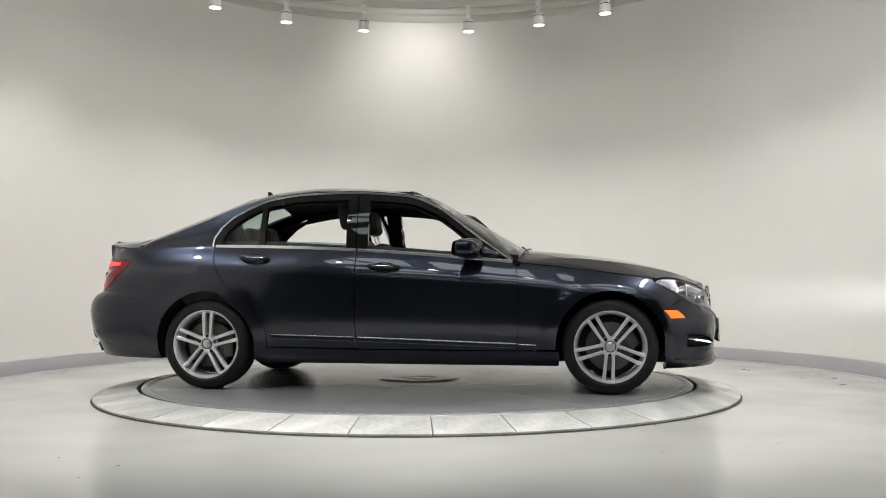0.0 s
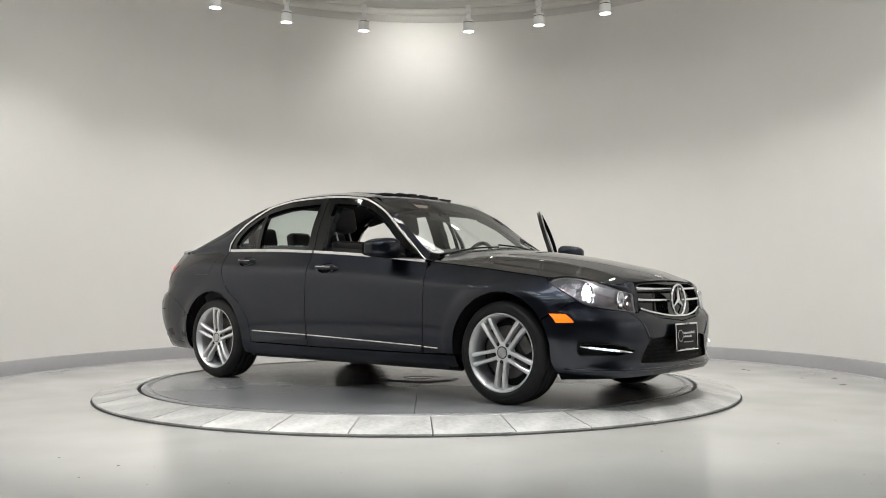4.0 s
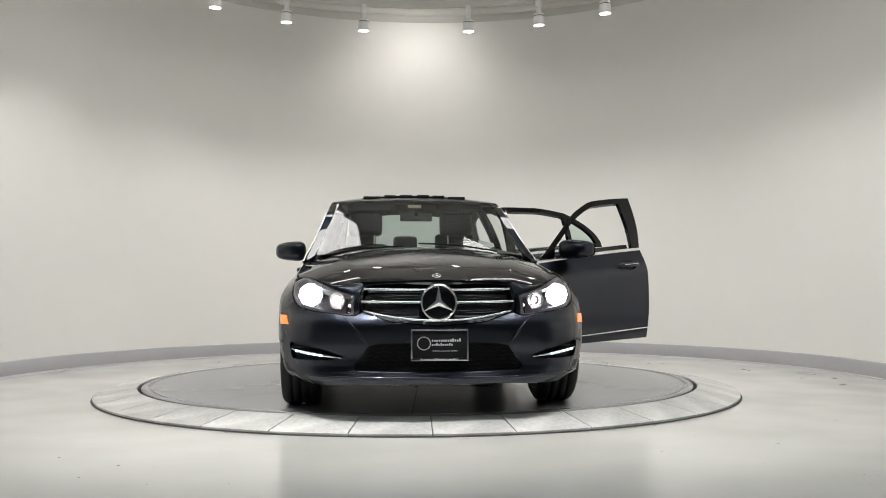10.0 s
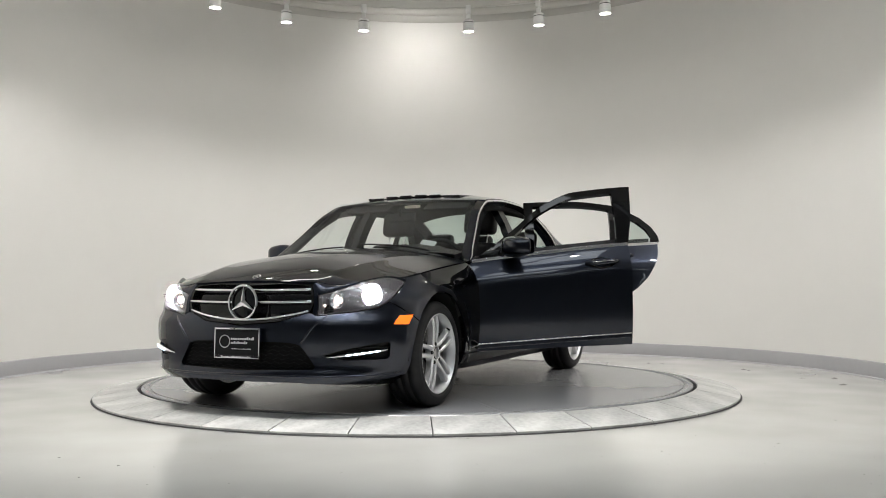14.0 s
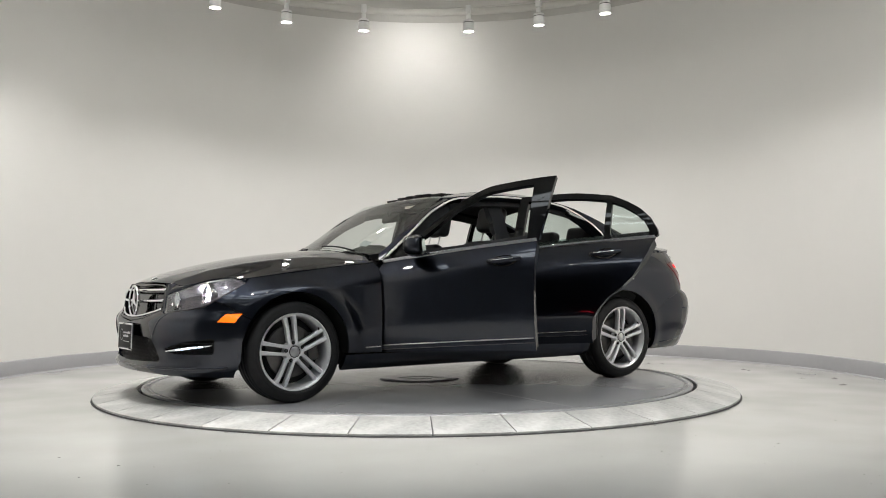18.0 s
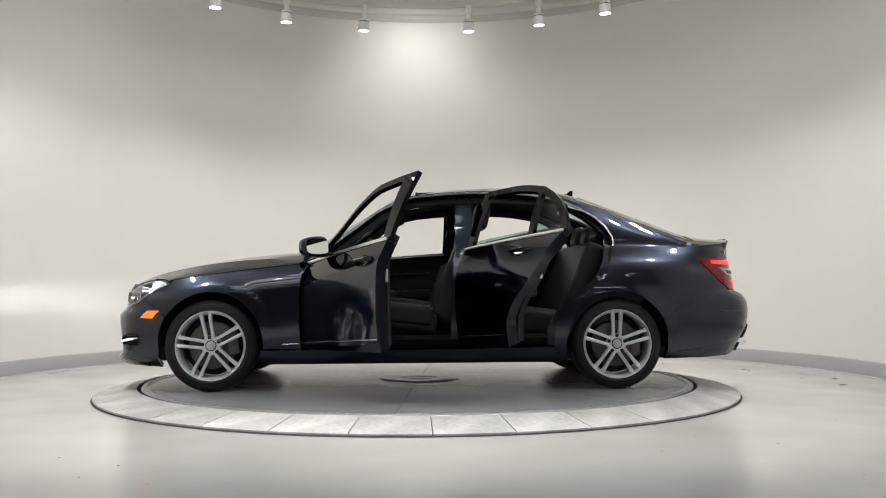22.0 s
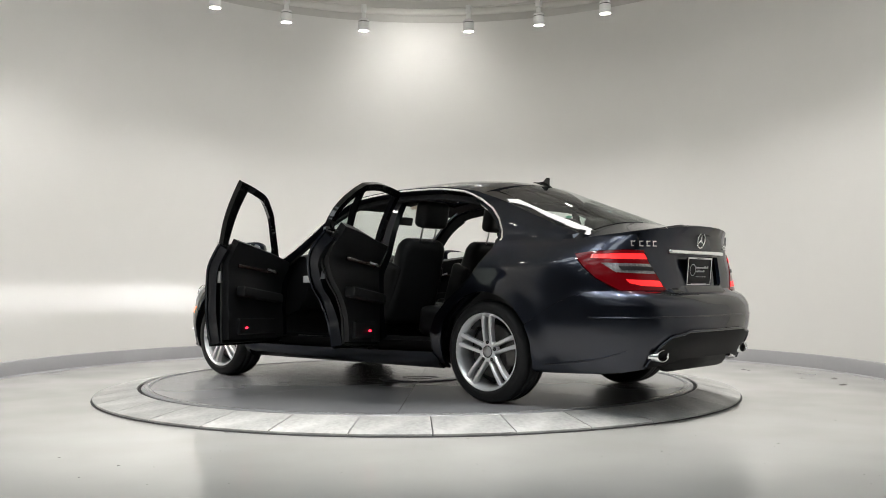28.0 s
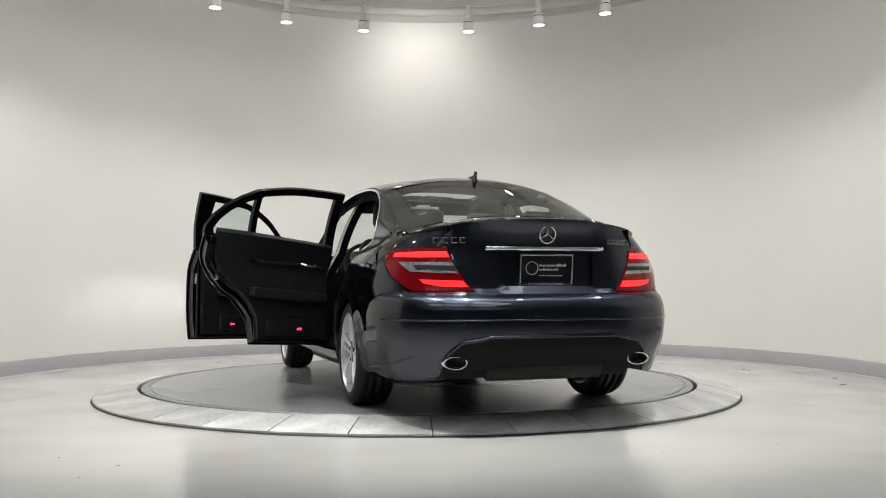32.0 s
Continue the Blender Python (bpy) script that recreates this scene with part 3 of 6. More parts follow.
def sheet(poly, lift, out, holes=(), step=0.03, flange=0.014, back=0.0, offset=0.0):
    """A curved panel over an outline, its edges turned inwards; out: a way that is outward. back: closes it that far behind."""
    P, F = flat_fill(poly, holes, step)
    V = np.asarray(lift(P[:, 0], P[:, 1]), float)
    n = np.zeros_like(V)
    fn = np.cross(V[F[:, 1]] - V[F[:, 0]], V[F[:, 2]] - V[F[:, 0]])
    if (fn.sum(0) @ np.array(out)) < 0:
        F, fn = F[:, ::-1], -fn
    for k in range(3):
        np.add.at(n, F[:, k], fn)
    n /= np.maximum(np.linalg.norm(n, axis=1), 1e-12)[:, None]
    V = V + n * offset
    faces = [tuple(int(i) for i in f) for f in F]
    edge = {}
    for f in faces:
        for a, b in zip(f, f[1:] + f[:1]):
            if (b, a) in edge:
                del edge[(b, a)]
            else:
                edge[(a, b)] = 1
    d = back or flange
    V = [tuple(v) for v in V]
    if d:
        idx = {}
        k0 = len(V)
        if back:
            V += [tuple(np.array(v) - m * d) for v, m in zip(V, n)]
            idx = {i: k0 + i for i in range(k0)}
            faces += [tuple(idx[i] for i in f[::-1]) for f in list(faces)]
        else:
            for a, b in edge:
                for i in (a, b):
                    if i not in idx:
                        idx[i] = len(V)
                        V.append(tuple(np.array(V[i]) - n[i] * d))
        faces += [(b, a, idx[a], idx[b]) for a, b in edge]
    return V, faces


def flip(VF):
    V, F = VF
    return [(x, -y, z) for x, y, z in V], [tuple(f)[::-1] for f in F]


def move(VF, d):
    V, F = VF
    return [tuple(np.array(v) + np.array(d)) for v in V], F


def join(*parts):
    V, F = [], []
    for v, f in parts:
        k = len(V)
        V += [tuple(p) for p in v]
        F += [tuple(i + k for i in q) for q in f]
    return V, F


def L_side(x, z):
    return np.stack([x, side_y(x, z), z], -1)


def L_top(x, y):
    return np.stack([x, y, top_z(x, y)], -1)


def poly_fit(f, x0, x1, deg=2):
    xs = np.linspace(x0, x1, 40)
    c = np.polyfit(xs, f(xs), deg)
    return lambda x: np.polyval(c, x)


def screen_lift(x0, x1):
    """An even, faintly bowed surface for a window between x0 and x1."""
    zc, ze, ye = poly_fit(spine, x0, x1), poly_fit(rail_z, x0, x1), poly_fit(rail_y, x0, x1)

    def lift(x, y):
        x, y = np.asarray(x, float), np.asarray(y, float)
        r = np.abs(y) / ye(x)
        return np.stack([x, y, ze(x) + (zc(x) - ze(x)) * (1 - r ** 2.2)], -1)
    return lift


L_SCREEN, L_REAR = screen_lift(0.16, 0.78), screen_lift(-1.94, -1.26)


def clean(ob, angle=32):
    ob.data.set_sharp_from_angle(angle=radians(angle))
    return ob


def belt_line(x0, x1, n=10, dz=0.0):
    return [(x, float(belt(x)) + dz) for x in np.linspace(x0, x1, n)]


def rail_line(x0, x1, n=14, dz=0.0):
    return [(x, float(rail_z(x)) + dz) for x in np.linspace(x0, x1, n)]


GAP = 0.003
ARCH = 0.352


def arc(cx, cz, r, a0, a1, n):
    return [(cx + r * math.cos(radians(a)), cz + r * math.sin(radians(a))) for a in np.linspace(a0, a1, n)]


# outlines in x, z
DOOR_F_FRONT = [(0.772, 0.272), (0.786, 0.45), (0.786, 0.69), (0.770, 0.80)]
DOOR_R_REAR = [(-1.375, 0.962), (-1.345, 0.87), (-1.306, 0.796), (-1.25, 0.718), (-1.173, 0.649), (-1.074, 0.585), (-1.0, 0.51), (-0.957, 0.442), (-0.944, 0.36), (-0.942, 0.285)]


def door_front_low():
    p = [(x - GAP, z) for x, z in DOOR_F_FRONT]
    return p + belt_line(0.745, -0.322, 16) + [(-0.316, 0.6), (-0.309, 0.276)]


def door_rear_low():
    return [(-0.316, 0.278), (-0.322, 0.6)] + belt_line(-0.328, -1.372, 16) + [(x + GAP, z) for x, z in DOOR_R_REAR[1:]]


def frame_front(ext=0.0):
    out = [(0.735, float(belt(0.735)) + 0.004)] + rail_line(0.72, -0.345 - ext, 22, -0.022) + [(-0.337 - ext * 0.5, 1.1), (-0.328, float(belt(-0.328)) + 0.004)]
    hole = [(0.56, float(belt(0.56)) + 0.012)] + rail_line(0.53, -0.262, 18, -0.062) + [(-0.258, 1.1), (-0.25, float(belt(-0.25)) + 0.012)]
    return out, hole


def frame_rear():
    top = [(-0.352, float(rail_z(-0.352)) - 0.022)] + rail_line(-0.45, -1.05, 10, -0.022) + [(-1.16, 1.235), (-1.26, 1.175), (-1.335, 1.105), (-1.38, 1.03), (-1.388, 0.99), (-1.375, float(belt(-1.375)) + 0.004)]
    out = [(-0.334, float(belt(-0.334)) + 0.004), (-0.342, 1.1)] + top
    hole = [(-0.405, float(belt(-0.405)) + 0.012), (-0.412, 1.1), (-0.418, float(rail_z(-0.42)) - 0.062)] + rail_line(-0.5, -1.0, 8, -0.062) + \
        [(-1.13, 1.205), (-1.22, 1.15), (-1.29, 1.085), (-1.325, 1.02), (-1.32, float(belt(-1.32)) + 0.012)]
    return out, hole


def deck_z(x, y):
    return 0.966 + (spine(x) - 0.966) * (1 - (np.abs(y) / 0.69) ** 2.3)


def lip_z(y):
    return float(deck_z(float(wrap(u_of("r", abs(y), 0.965), 0.965)[0]), y))


BONNET_EDGE = [(1.988, 0.42), (1.982, 0.50), (1.955, 0.56), (1.89, 0.630), (1.80, 0.682), (1.72, 0.732), (1.66, 0.782)]


def body_panels(car):
    """Body in white: fenders, quarters, sills, roof, bonnet, boot, bumpers."""
    # front fender, left then right
    fender = [(0.79, 0.178 + 0.1)] + [(x + GAP, z) for x, z in DOOR_F_FRONT] + [(0.80, float(belt(0.80)) - 0.003)] + belt_line(0.9, 1.645, 12, -0.003) + [(1.672, 0.711), (1.752, 0.666), (1.80, 0.640), (1.852, 0.607), (1.80, 0.578), (1.682, 0.5045)]
    a = arc(1.38, 0.305, ARCH, 33.6, 174, 26) + [(1.024, 0.278)]
    fender = fender[1:] + a
    left = sheet(fender, L_side, (0, 1, 0), step=0.018)
    lab = "dark blue-grey metallic paint"
    clean(put("fender", *left, M_PAINT, car, lab))
    clean(put("fender", *flip(left), M_PAINT, car, lab))
    # rear quarter with roof pillar, from the rail down to the sill
    q = [(-1.036, 0.18), (-0.945, 0.18)] + [(x - GAP, z) for x, z in DOOR_R_REAR[::-1]] + [(-1.392, 0.985), (-1.392, 1.03), (-1.345, 1.112), (-1.268, 1.185), (-1.165, 1.245), (-1.06, float(rail_z(-1.06)) - 0.018), (-1.06, float(rail_z(-1.06)))]
    q += rail_line(-1.1, -1.96, 18) + [(-2.0, 0.968), (-2.0, 0.872), (-2.0, 0.832), (-2.103, 0.735), (-2.205, 0.664), (-2.06, 0.654), (-1.9, 0.594), (-1.694, 0.4735)]
    q += [(-1.38 - ARCH * math.cos(radians(a)), 0.305 + ARCH * math.sin(radians(a))) for a in np.linspace(30, 186, 28)]
    qs = sheet(q, L_side, (0, 1, 0), step=0.028)
    clean(put("quarter_panel", *qs, M_PAINT, car, lab))
    clean(put("quarter_panel", *flip(qs), M_PAINT, car, lab))
    qt = [(u_of("s", -1.985, z), z) for z in (0.872, 0.92, 0.966)] + [(u_of("s", x, 0.965), float(deck_z(x, float(side_y(x, 0.965))))) for x in (-2.0, -2.06, -2.12, -2.17)] + [(u_of("r", 0.563, 0.965), lip_z(0.563))]
    qt += uv(("r", 0.556, 0.905), ("r", 0.535, 0.890), ("s", -2.2, 0.892), ("s", -2.06, 0.884))
    qq = sheet(qt, wrap, (-1, 1, 0), step=0.025)
    clean(put("quarter_corner", *qq, M_PAINT, car, lab))
    clean(put("quarter_corner", *flip(qq), M_PAINT, car, lab))
    dq = [(-2.0, 0.603)] + [(x, float(side_y(x, 0.965)) + 0.001) for x in (-2.0, -2.06, -2.12, -2.17)]
    pt = wrap(u_of("r", 0.563, 0.965), 0.965)
    dq = sheet(dq + [(float(pt[0]) - 0.002, 0.563)], lambda x, y: np.stack([x, y, deck_z(x, y)], -1), (0, 0, 1), step=0.02)
    clean(put("quarter_deck", *dq, M_PAINT, car, lab))
    clean(put("quarter_deck", *flip(dq), M_PAINT, car, lab))
    # metal behind the seam of quarter and bumper
    sm = [(-1.70, 0.478), (-1.9, 0.606), (-2.06, 0.666), (-2.19, 0.675), (-2.19, 0.646), (-2.06, 0.638), (-1.9, 0.578), (-1.712, 0.452)]
    sm = sheet(sm, L_side, (0, 1, 0), step=0.02, flange=0, offset=-0.003)
    clean(put("seam_backing", *sm, M_PAINT, car))
    clean(put("seam_backing", *flip(sm), M_PAINT, car))
    # sills
    s = [(1.044, 0.172), (1.05, 0.20), (1.043, 0.268), (0.3, 0.2665), (-0.3, 0.270), (-0.938, 0.280), (-0.985, 0.24), (-0.99, 0.178)]
    ss = sheet(s, L_side, (0, 1, 0), step=0.028, flange=0.03, offset=0.006)
    clean(put("sill", *ss, M_PAINT, car))
    clean(put("sill", *flip(ss), M_PAINT, car))
    # roof with the sunroof's opening
    ft = [(0.125 - 0.07 * (1 - (y / 0.6) ** 2) * 0 + 0.06 * (1 - (y / 0.6) ** 2) - 0.06, y) for y in np.linspace(-0.585, 0.585, 15)]
    rt = [(-1.20 - 0.05 * (1 - (y / 0.56) ** 2) + 0.05, y) for y in np.linspace(0.555, -0.555, 15)]
    side = [(x, float(rail_y(x)) - 0.006) for x in np.linspace(0.05, -1.14, 18)]
    roof = ft + side + rt + [(x, -y) for x, y in side[::-1]]
    hole = [(-0.02, -0.40), (-0.02, 0.40), (-0.40, 0.40), (-0.40, -0.40)]
    clean(put("roof", *sheet(roof, L_top, (0, 0, 1), [hole], step=0.035, flange=0.02), M_PAINT, car, lab))
    # bonnet
    nosey = [(2.035 - 0.042 * (abs(y) / 0.40) ** 2.2, y) for y in np.linspace(-0.42, 0.42, 17)]
    ex = [(x, float(edge_y(x)[0]) - 0.008) for x in np.linspace(1.66, 0.80, 16)]
    ex = BONNET_EDGE[1:-1] + ex
    cowl = [(0.775 + 0.075 * (1 - (y / 0.74) ** 2), y) for y in np.linspace(0.74, -0.74, 17)]
    hood = nosey + ex + cowl + [(x, -y) for x, y in ex[::-1]]
    clean(put("bonnet", *sheet(hood, L_top, (0, 0, 1), step=0.02), M_PAINT, car, lab))
    # boot lid: deck, lip and upright face
    rr = []
    for y in np.linspace(0.0, 0.56, 13)[::-1]:
        P = wrap(u_of("r", y, 0.965), 0.965)
        rr.append((float(P[0]) - 0.002, float(P[1])))
    fr = [(-2.015, y) for y in np.linspace(-0.60, 0.60, 15)]
    rr = rr + [(x, -y) for x, y in rr[::-1][1:]]
    deck = fr + rr
    L_deck = lambda x, y: np.stack([x, y, deck_z(x, y)], -1)
    clean(put("boot_lid", *sheet(deck, L_deck, (0, 0, 1), step=0.03), M_PAINT, car, lab))
    face = uv(("r", 0.55, 0.90), ("r", 0.52, 0.875), ("r", 0.408, 0.662), ("r", 0.395, 0.648))
    top = [(u_of("r", y, 0.96), lip_z(y)) for y in np.linspace(0.0, 0.56, 9)]
    half = face[::-1] + top[::-1]
    mir = [(2 * U3 - u, z) for u, z in half[::-1]]
    bootface = half + mir
    wrap2 = lambda u, z: np.where((u > U3)[:, None], wrap(2 * U3 - u, z) * np.array([1, -1, 1]), wrap(u, z))
    recess = [(U3 - 0.30, 0.862), (U3 + 0.30, 0.862), (U3 + 0.27, 0.70), (U3 + 0.24, 0.688), (U3 - 0.24, 0.688), (U3 - 0.27, 0.70)]
    clean(put("boot_face", *sheet(bootface, wrap2, (-1, 0, 0), [recess], step=0.03, flange=0.025), M_PAINT, car, lab))
    clean(put("plate_recess", *sheet([(U3 + (u - U3) * 1.03, 0.775 + (z - 0.775) * 1.04) for u, z in recess], wrap2, (-1, 0, 0), step=0.04, flange=0, offset=-0.022), M_PAINT, car))
    # rear bumper
    low = [(u_of("s", -1.712, 0.20), 0.195)] + [(u_of("s", x, z), z) for x, z in ((-1.729, 0.26), (-1.7277, 0.36), (-1.7127, 0.42), (-1.6935, 0.4665))] + uv(("s", -1.9, 0.5915), ("s", -2.06, 0.6515), ("s", -2.2, 0.6605), ("r", 0.42, 0.660)) + [(U3 - 0.2, 0.659), (U3, 0.659)]
    bot = [(U3, 0.275), (U3 - 0.35, 0.272), (U3 - 0.46, 0.255), (U3 - 0.66, 0.222), (u_of("s", -2.2, 0.2), 0.208), (u_of("s", -2.0, 0.2), 0.20)]
    half = low + bot
    bump = low + [(2 * U3 - u, z) for u, z in low[::-1][1:]] + [(2 * U3 - u, z) for u, z in bot[::-1]] + bot[1:]
    clean(put("rear_bumper", *sheet(bump, wrap2, (-1, 0, 0), step=0.02, flange=0.03), M_PAINT, car, lab))
    ins = [(U3 - 0.625, 0.232), (U3 - 0.57, 0.345), (U3 - 0.50, 0.400), (U3 - 0.36, 0.425), (U3 + 0.36, 0.425), (U3 + 0.50, 0.400), (U3 + 0.57, 0.345), (U3 + 0.625, 0.232), (U3 + 0.45, 0.255), (U3 + 0.33, 0.275), (U3 - 0.33, 0.275), (U3 - 0.45, 0.255)]
    clean(put("diffuser", *sheet(ins, wrap2, (-1, 0, 0), step=0.03, flange=0.03, offset=0.006), M_DIFF, car, "black plastic diffuser"))
    # front bumper
    wrapf = lambda u, z: wrap(u, z)
    edge = [(u_of("s", 1.725, 0.15), 0.150)] + [(u_of("s", x, z), z) for x, z in ((1.7277, 0.25), (1.7277, 0.36), (1.7051, 0.44), (1.680, 0.4935), (1.803, 0.5745), (1.857, 0.604))] + [(0.795, 0.570), (0.68, 0.551), (0.555, 0.540), (0.50, 0.531), (0.455, 0.529), (0.43, 0.541)] + uv(("f", 0.405, 0.546), ("f", 0.25, 0.497)) + [(0.0, 0.474)]
    lowf = [(0.0, 0.172), (0.35, 0.175), (u_of("f", 0.6, 0.17), 0.165), (u_of("f", 0.75, 0.16), 0.155)]
    bumper = edge + [(-u, z) for u, z in edge[::-1][1:]] + [(-u, z) for u, z in lowf[::-1]] + lowf[1:]
    mouth = [(0.0, 0.392), (0.31, 0.388), (0.375, 0.375), (0.47, 0.262), (0.46, 0.245), (0.0, 0.232)]
    mouth = mouth + [(-u, z) for u, z in mouth[::-1][1:-1]]
    slot = [(0.51, 0.318), (0.60, 0.348), (0.74, 0.374), (0.865, 0.392), (0.885, 0.384), (0.885, 0.310), (0.87, 0.298), (0.62, 0.296)]
    clean(put("front_bumper", *sheet(bumper, wrapf, (1, 0, 0), [mouth, slot, [(-u, z) for u, z in slot]], step=0.02, flange=0.03), M_PAINT, car, lab))
    grow = lambda poly, k: [(np.mean([q[0] for q in poly]) + (p[0] - np.mean([q[0] for q in poly])) * k, np.mean([q[1] for q in poly]) + (p[1] - np.mean([q[1] for q in poly])) * k) for p in poly]
    clean(put("lower_grille", *sheet(grow(mouth, 1.04), wrapf, (1, 0, 0), step=0.03, flange=0, offset=-0.026), M_DIFF, car, "black honeycomb mesh"))
    for sgn in (1, -1):
        s2 = sheet(grow(slot, 1.05), wrapf, (1, 0, 0), step=0.03, flange=0, offset=-0.026)
        clean(put("fog_recess", *(s2 if sgn > 0 else flip(s2)), M_LINER, car, "black fog lamp recess"))


def under_body(car):
    # floor pan and arch liners
    bm = bmesh.new()
    box(bm, (3.9, 1.30, 0.10), pose(-0.1, 0, 0.235), 0.03)
    part("underbody", bm, M_DARK, car)
    bm = bmesh.new()
    box(bm, (0.55, 1.0, 0.40), pose(1.72, 0, 0.40), 0.04)
    part("engine_block", bm, M_LINER, car)
    bm = bmesh.new()
    box(bm, (0.62, 1.0, 0.42), pose(-2.0, 0, 0.50), 0.06)
    part("boot_floor", bm, M_LINER, car)
    for cx in (1.38, -1.38):
        for sgn in (1, -1):
            prof = [(0.368, sgn * 0.855), (0.372, sgn * 0.80), (0.372, sgn * 0.55), (0.02, sgn * 0.55)]
            V, F = [], []
            n = 28
            for i in range(n + 1):
                a = radians(-4 + 188 * i / n)
                for r, y in prof:
                    V.append((cx + r * math.cos(a), y, 0.305 + r * math.sin(a)))
            for i in range(n):
                for q in range(3):
                    F.append((i * 4 + q, i * 4 + q + 1, i * 4 + 5 + q, i * 4 + 4 + q))
            put("arch_liner", V, F, M_LINER, car)


def wheel(car, x, y, turn):
    """Alloy wheel with five twin spokes; its outer face looks along +y or -y."""
    s = 1 if y > 0 else -1
    R, W = 0.311, 0.112
    rim = lathe([(0.226, -W), (0.236, -W), (0.228, -W + 0.012), (0.214, -0.06), (0.206, 0.0), (0.211, 0.06), (0.217, W - 0.020), (0.226, W - 0.010), (0.2305, W - 0.002), (0.236, W - 0.003), (0.238, W - 0.014)], 64, axis="y")
    V, F = [], []
    # spokes
    parts, spokes = [rim], []
    for i in range(5):
        for e in (-1, 1):
            a = radians(72 * i + 90)
            d = np.array((math.cos(a), math.sin(a)))
            t = np.array((-d[1], d[0])) * e
            sec = []
            for k, (r, off_, wd, yy) in enumerate(((0.045, 0.0205, 0.0105, 0.088), (0.075, 0.0235, 0.0112, 0.094), (0.11, 0.0250, 0.0108, 0.099), (0.15, 0.0262, 0.0112, 0.103), (0.19, 0.0280, 0.0125, 0.104), (0.222, 0.0300, 0.0145, 0.098))):
                c = d * r + t * off_
                sec.append([(c + t * wd, yy - 0.006), (c + t * wd * 0.55, yy), (c - t * wd * 0.55, yy), (c - t * wd, yy - 0.006), (c - t * wd * 0.9, yy - 0.04), (c + t * wd * 0.9, yy - 0.04)])
            v = [(p[0], h, p[1]) for ring in sec for p, h in ring]
            f = []
            for k in range(len(sec) - 1):
                for q in range(6):
                    f.append((k * 6 + q, k * 6 + (q + 1) % 6, k * 6 + 6 + (q + 1) % 6, k * 6 + 6 + q))
            if e > 0:
                f = [q[::-1] for q in f]
            spokes.append((v, f))
    hub = lathe([(0.001, 0.088), (0.032, 0.088), (0.036, 0.085), (0.041, 0.090), (0.060, 0.088), (0.068, 0.078), (0.070, 0.05)], 40, axis="y")
    parts.append(hub)
    VF = join(*parts)
    m = pose(x, y - s * W, 0.3095, 0, turn, 0) if s > 0 else pose(x, y - s * W, 0.3095, 0, turn, 180)
    w = put("wheel", *VF, M_ALLOY, car, "silver five twin-spoke alloy wheel", at=m)
    w.data.set_sharp_from_angle(angle=radians(35))
    for v, f in spokes:
        clean(put("spoke", v, f, M_ALLOY, w), 35)
    tyre = lathe([(0.226, -W + 0.004), (0.246, -W - 0.006), (0.27, -W - 0.004), (0.298, -W + 0.012), (0.308, -W + 0.03), (R, -0.052), (R - 0.006, -0.050), (R - 0.006, -0.044), (R, -0.042), (R, -0.012), (R - 0.006, -0.010), (R - 0.006, 0.010 - 0.004), (R, 0.008),
                  (R, 0.042), (R - 0.006, 0.044), (R - 0.006, 0.050), (R, 0.052), (0.308, W - 0.03), (0.298, W - 0.012), (0.28, W + 0.001), (0.27, W + 0.004), (0.266, W + 0.0035), (0.264, W + 0.005), (0.248, W + 0.006), (0.241, W + 0.002), (0.236, W - 0.004), (0.228, W - 0.012)], 72, axis="y")
    put("tyre", *tyre, M_RUBBER, w, "black rubber tyre")
    put("brake_disc", *lathe([(0.06, 0.03), (0.158, 0.03), (0.16, 0.028), (0.16, 0.005)], 48, axis="y"), M_DISK, w)
    put("brake_drum_cover", *lathe([(0.02, 0.0), (0.198, -0.005), (0.203, -0.02)], 40, axis="y"), M_LINER, w)
    bm = bmesh.new()
    box(bm, (0.07, 0.05, 0.17), pose(-0.14, 0.02, 0.0), 0.012)
    part("brake_caliper", bm, M_DISK, w, "grey brake caliper")
    put("hub_cap", *lathe([(0.001, 0.0925), (0.030, 0.0915), (0.033, 0.088)], 32, axis="y"), M_SATIN, w, "round silver hub cap")
    put("cap_ring", *lathe([(0.0305, 0.0895), (0.0335, 0.0905), (0.0365, 0.0885)], 32, axis="y"), M_SEAM, w)
    for i in range(5):
        a = radians(72 * i + 90)
        V, F = lathe([(0.001, 0.0865), (0.0095, 0.0865), (0.0115, 0.084), (0.0115, 0.078)], 14, axis="y")
        put("bolt_hole", [(p[0] + 0.056 * math.cos(a), p[1] + 0.006, p[2] + 0.056 * math.sin(a)) for p in V], F, M_SEAM, w)
    put("valve", *tube([(0.216 * math.cos(2.6), W - 0.03, 0.216 * math.sin(2.6)), (0.200 * math.cos(2.6), W - 0.004, 0.200 * math.sin(2.6))], 0.005, 8), M_SEAM, w, "small black tyre valve")
    return w


CAR = new("car")
tagged(CAR, "dark blue-grey saloon car with two doors open on its driver's side", "car")
body_panels(CAR)
under_body(CAR)
for wx in (1.38, -1.38):
    for wy in (0.872, -0.872):
        wheel(CAR, wx, wy, {(True, True): 10, (True, False): 32, (False, True): 0, (False, False): -2}[(wx > 0, wy > 0)])


# ---- doors, glass, lamps and trim ----
def on_side(pts, out=0.0):
    """3D points of the left side from x, z."""
    return [(x, float(side_y(x, z)) + out, z) for x, z in pts]


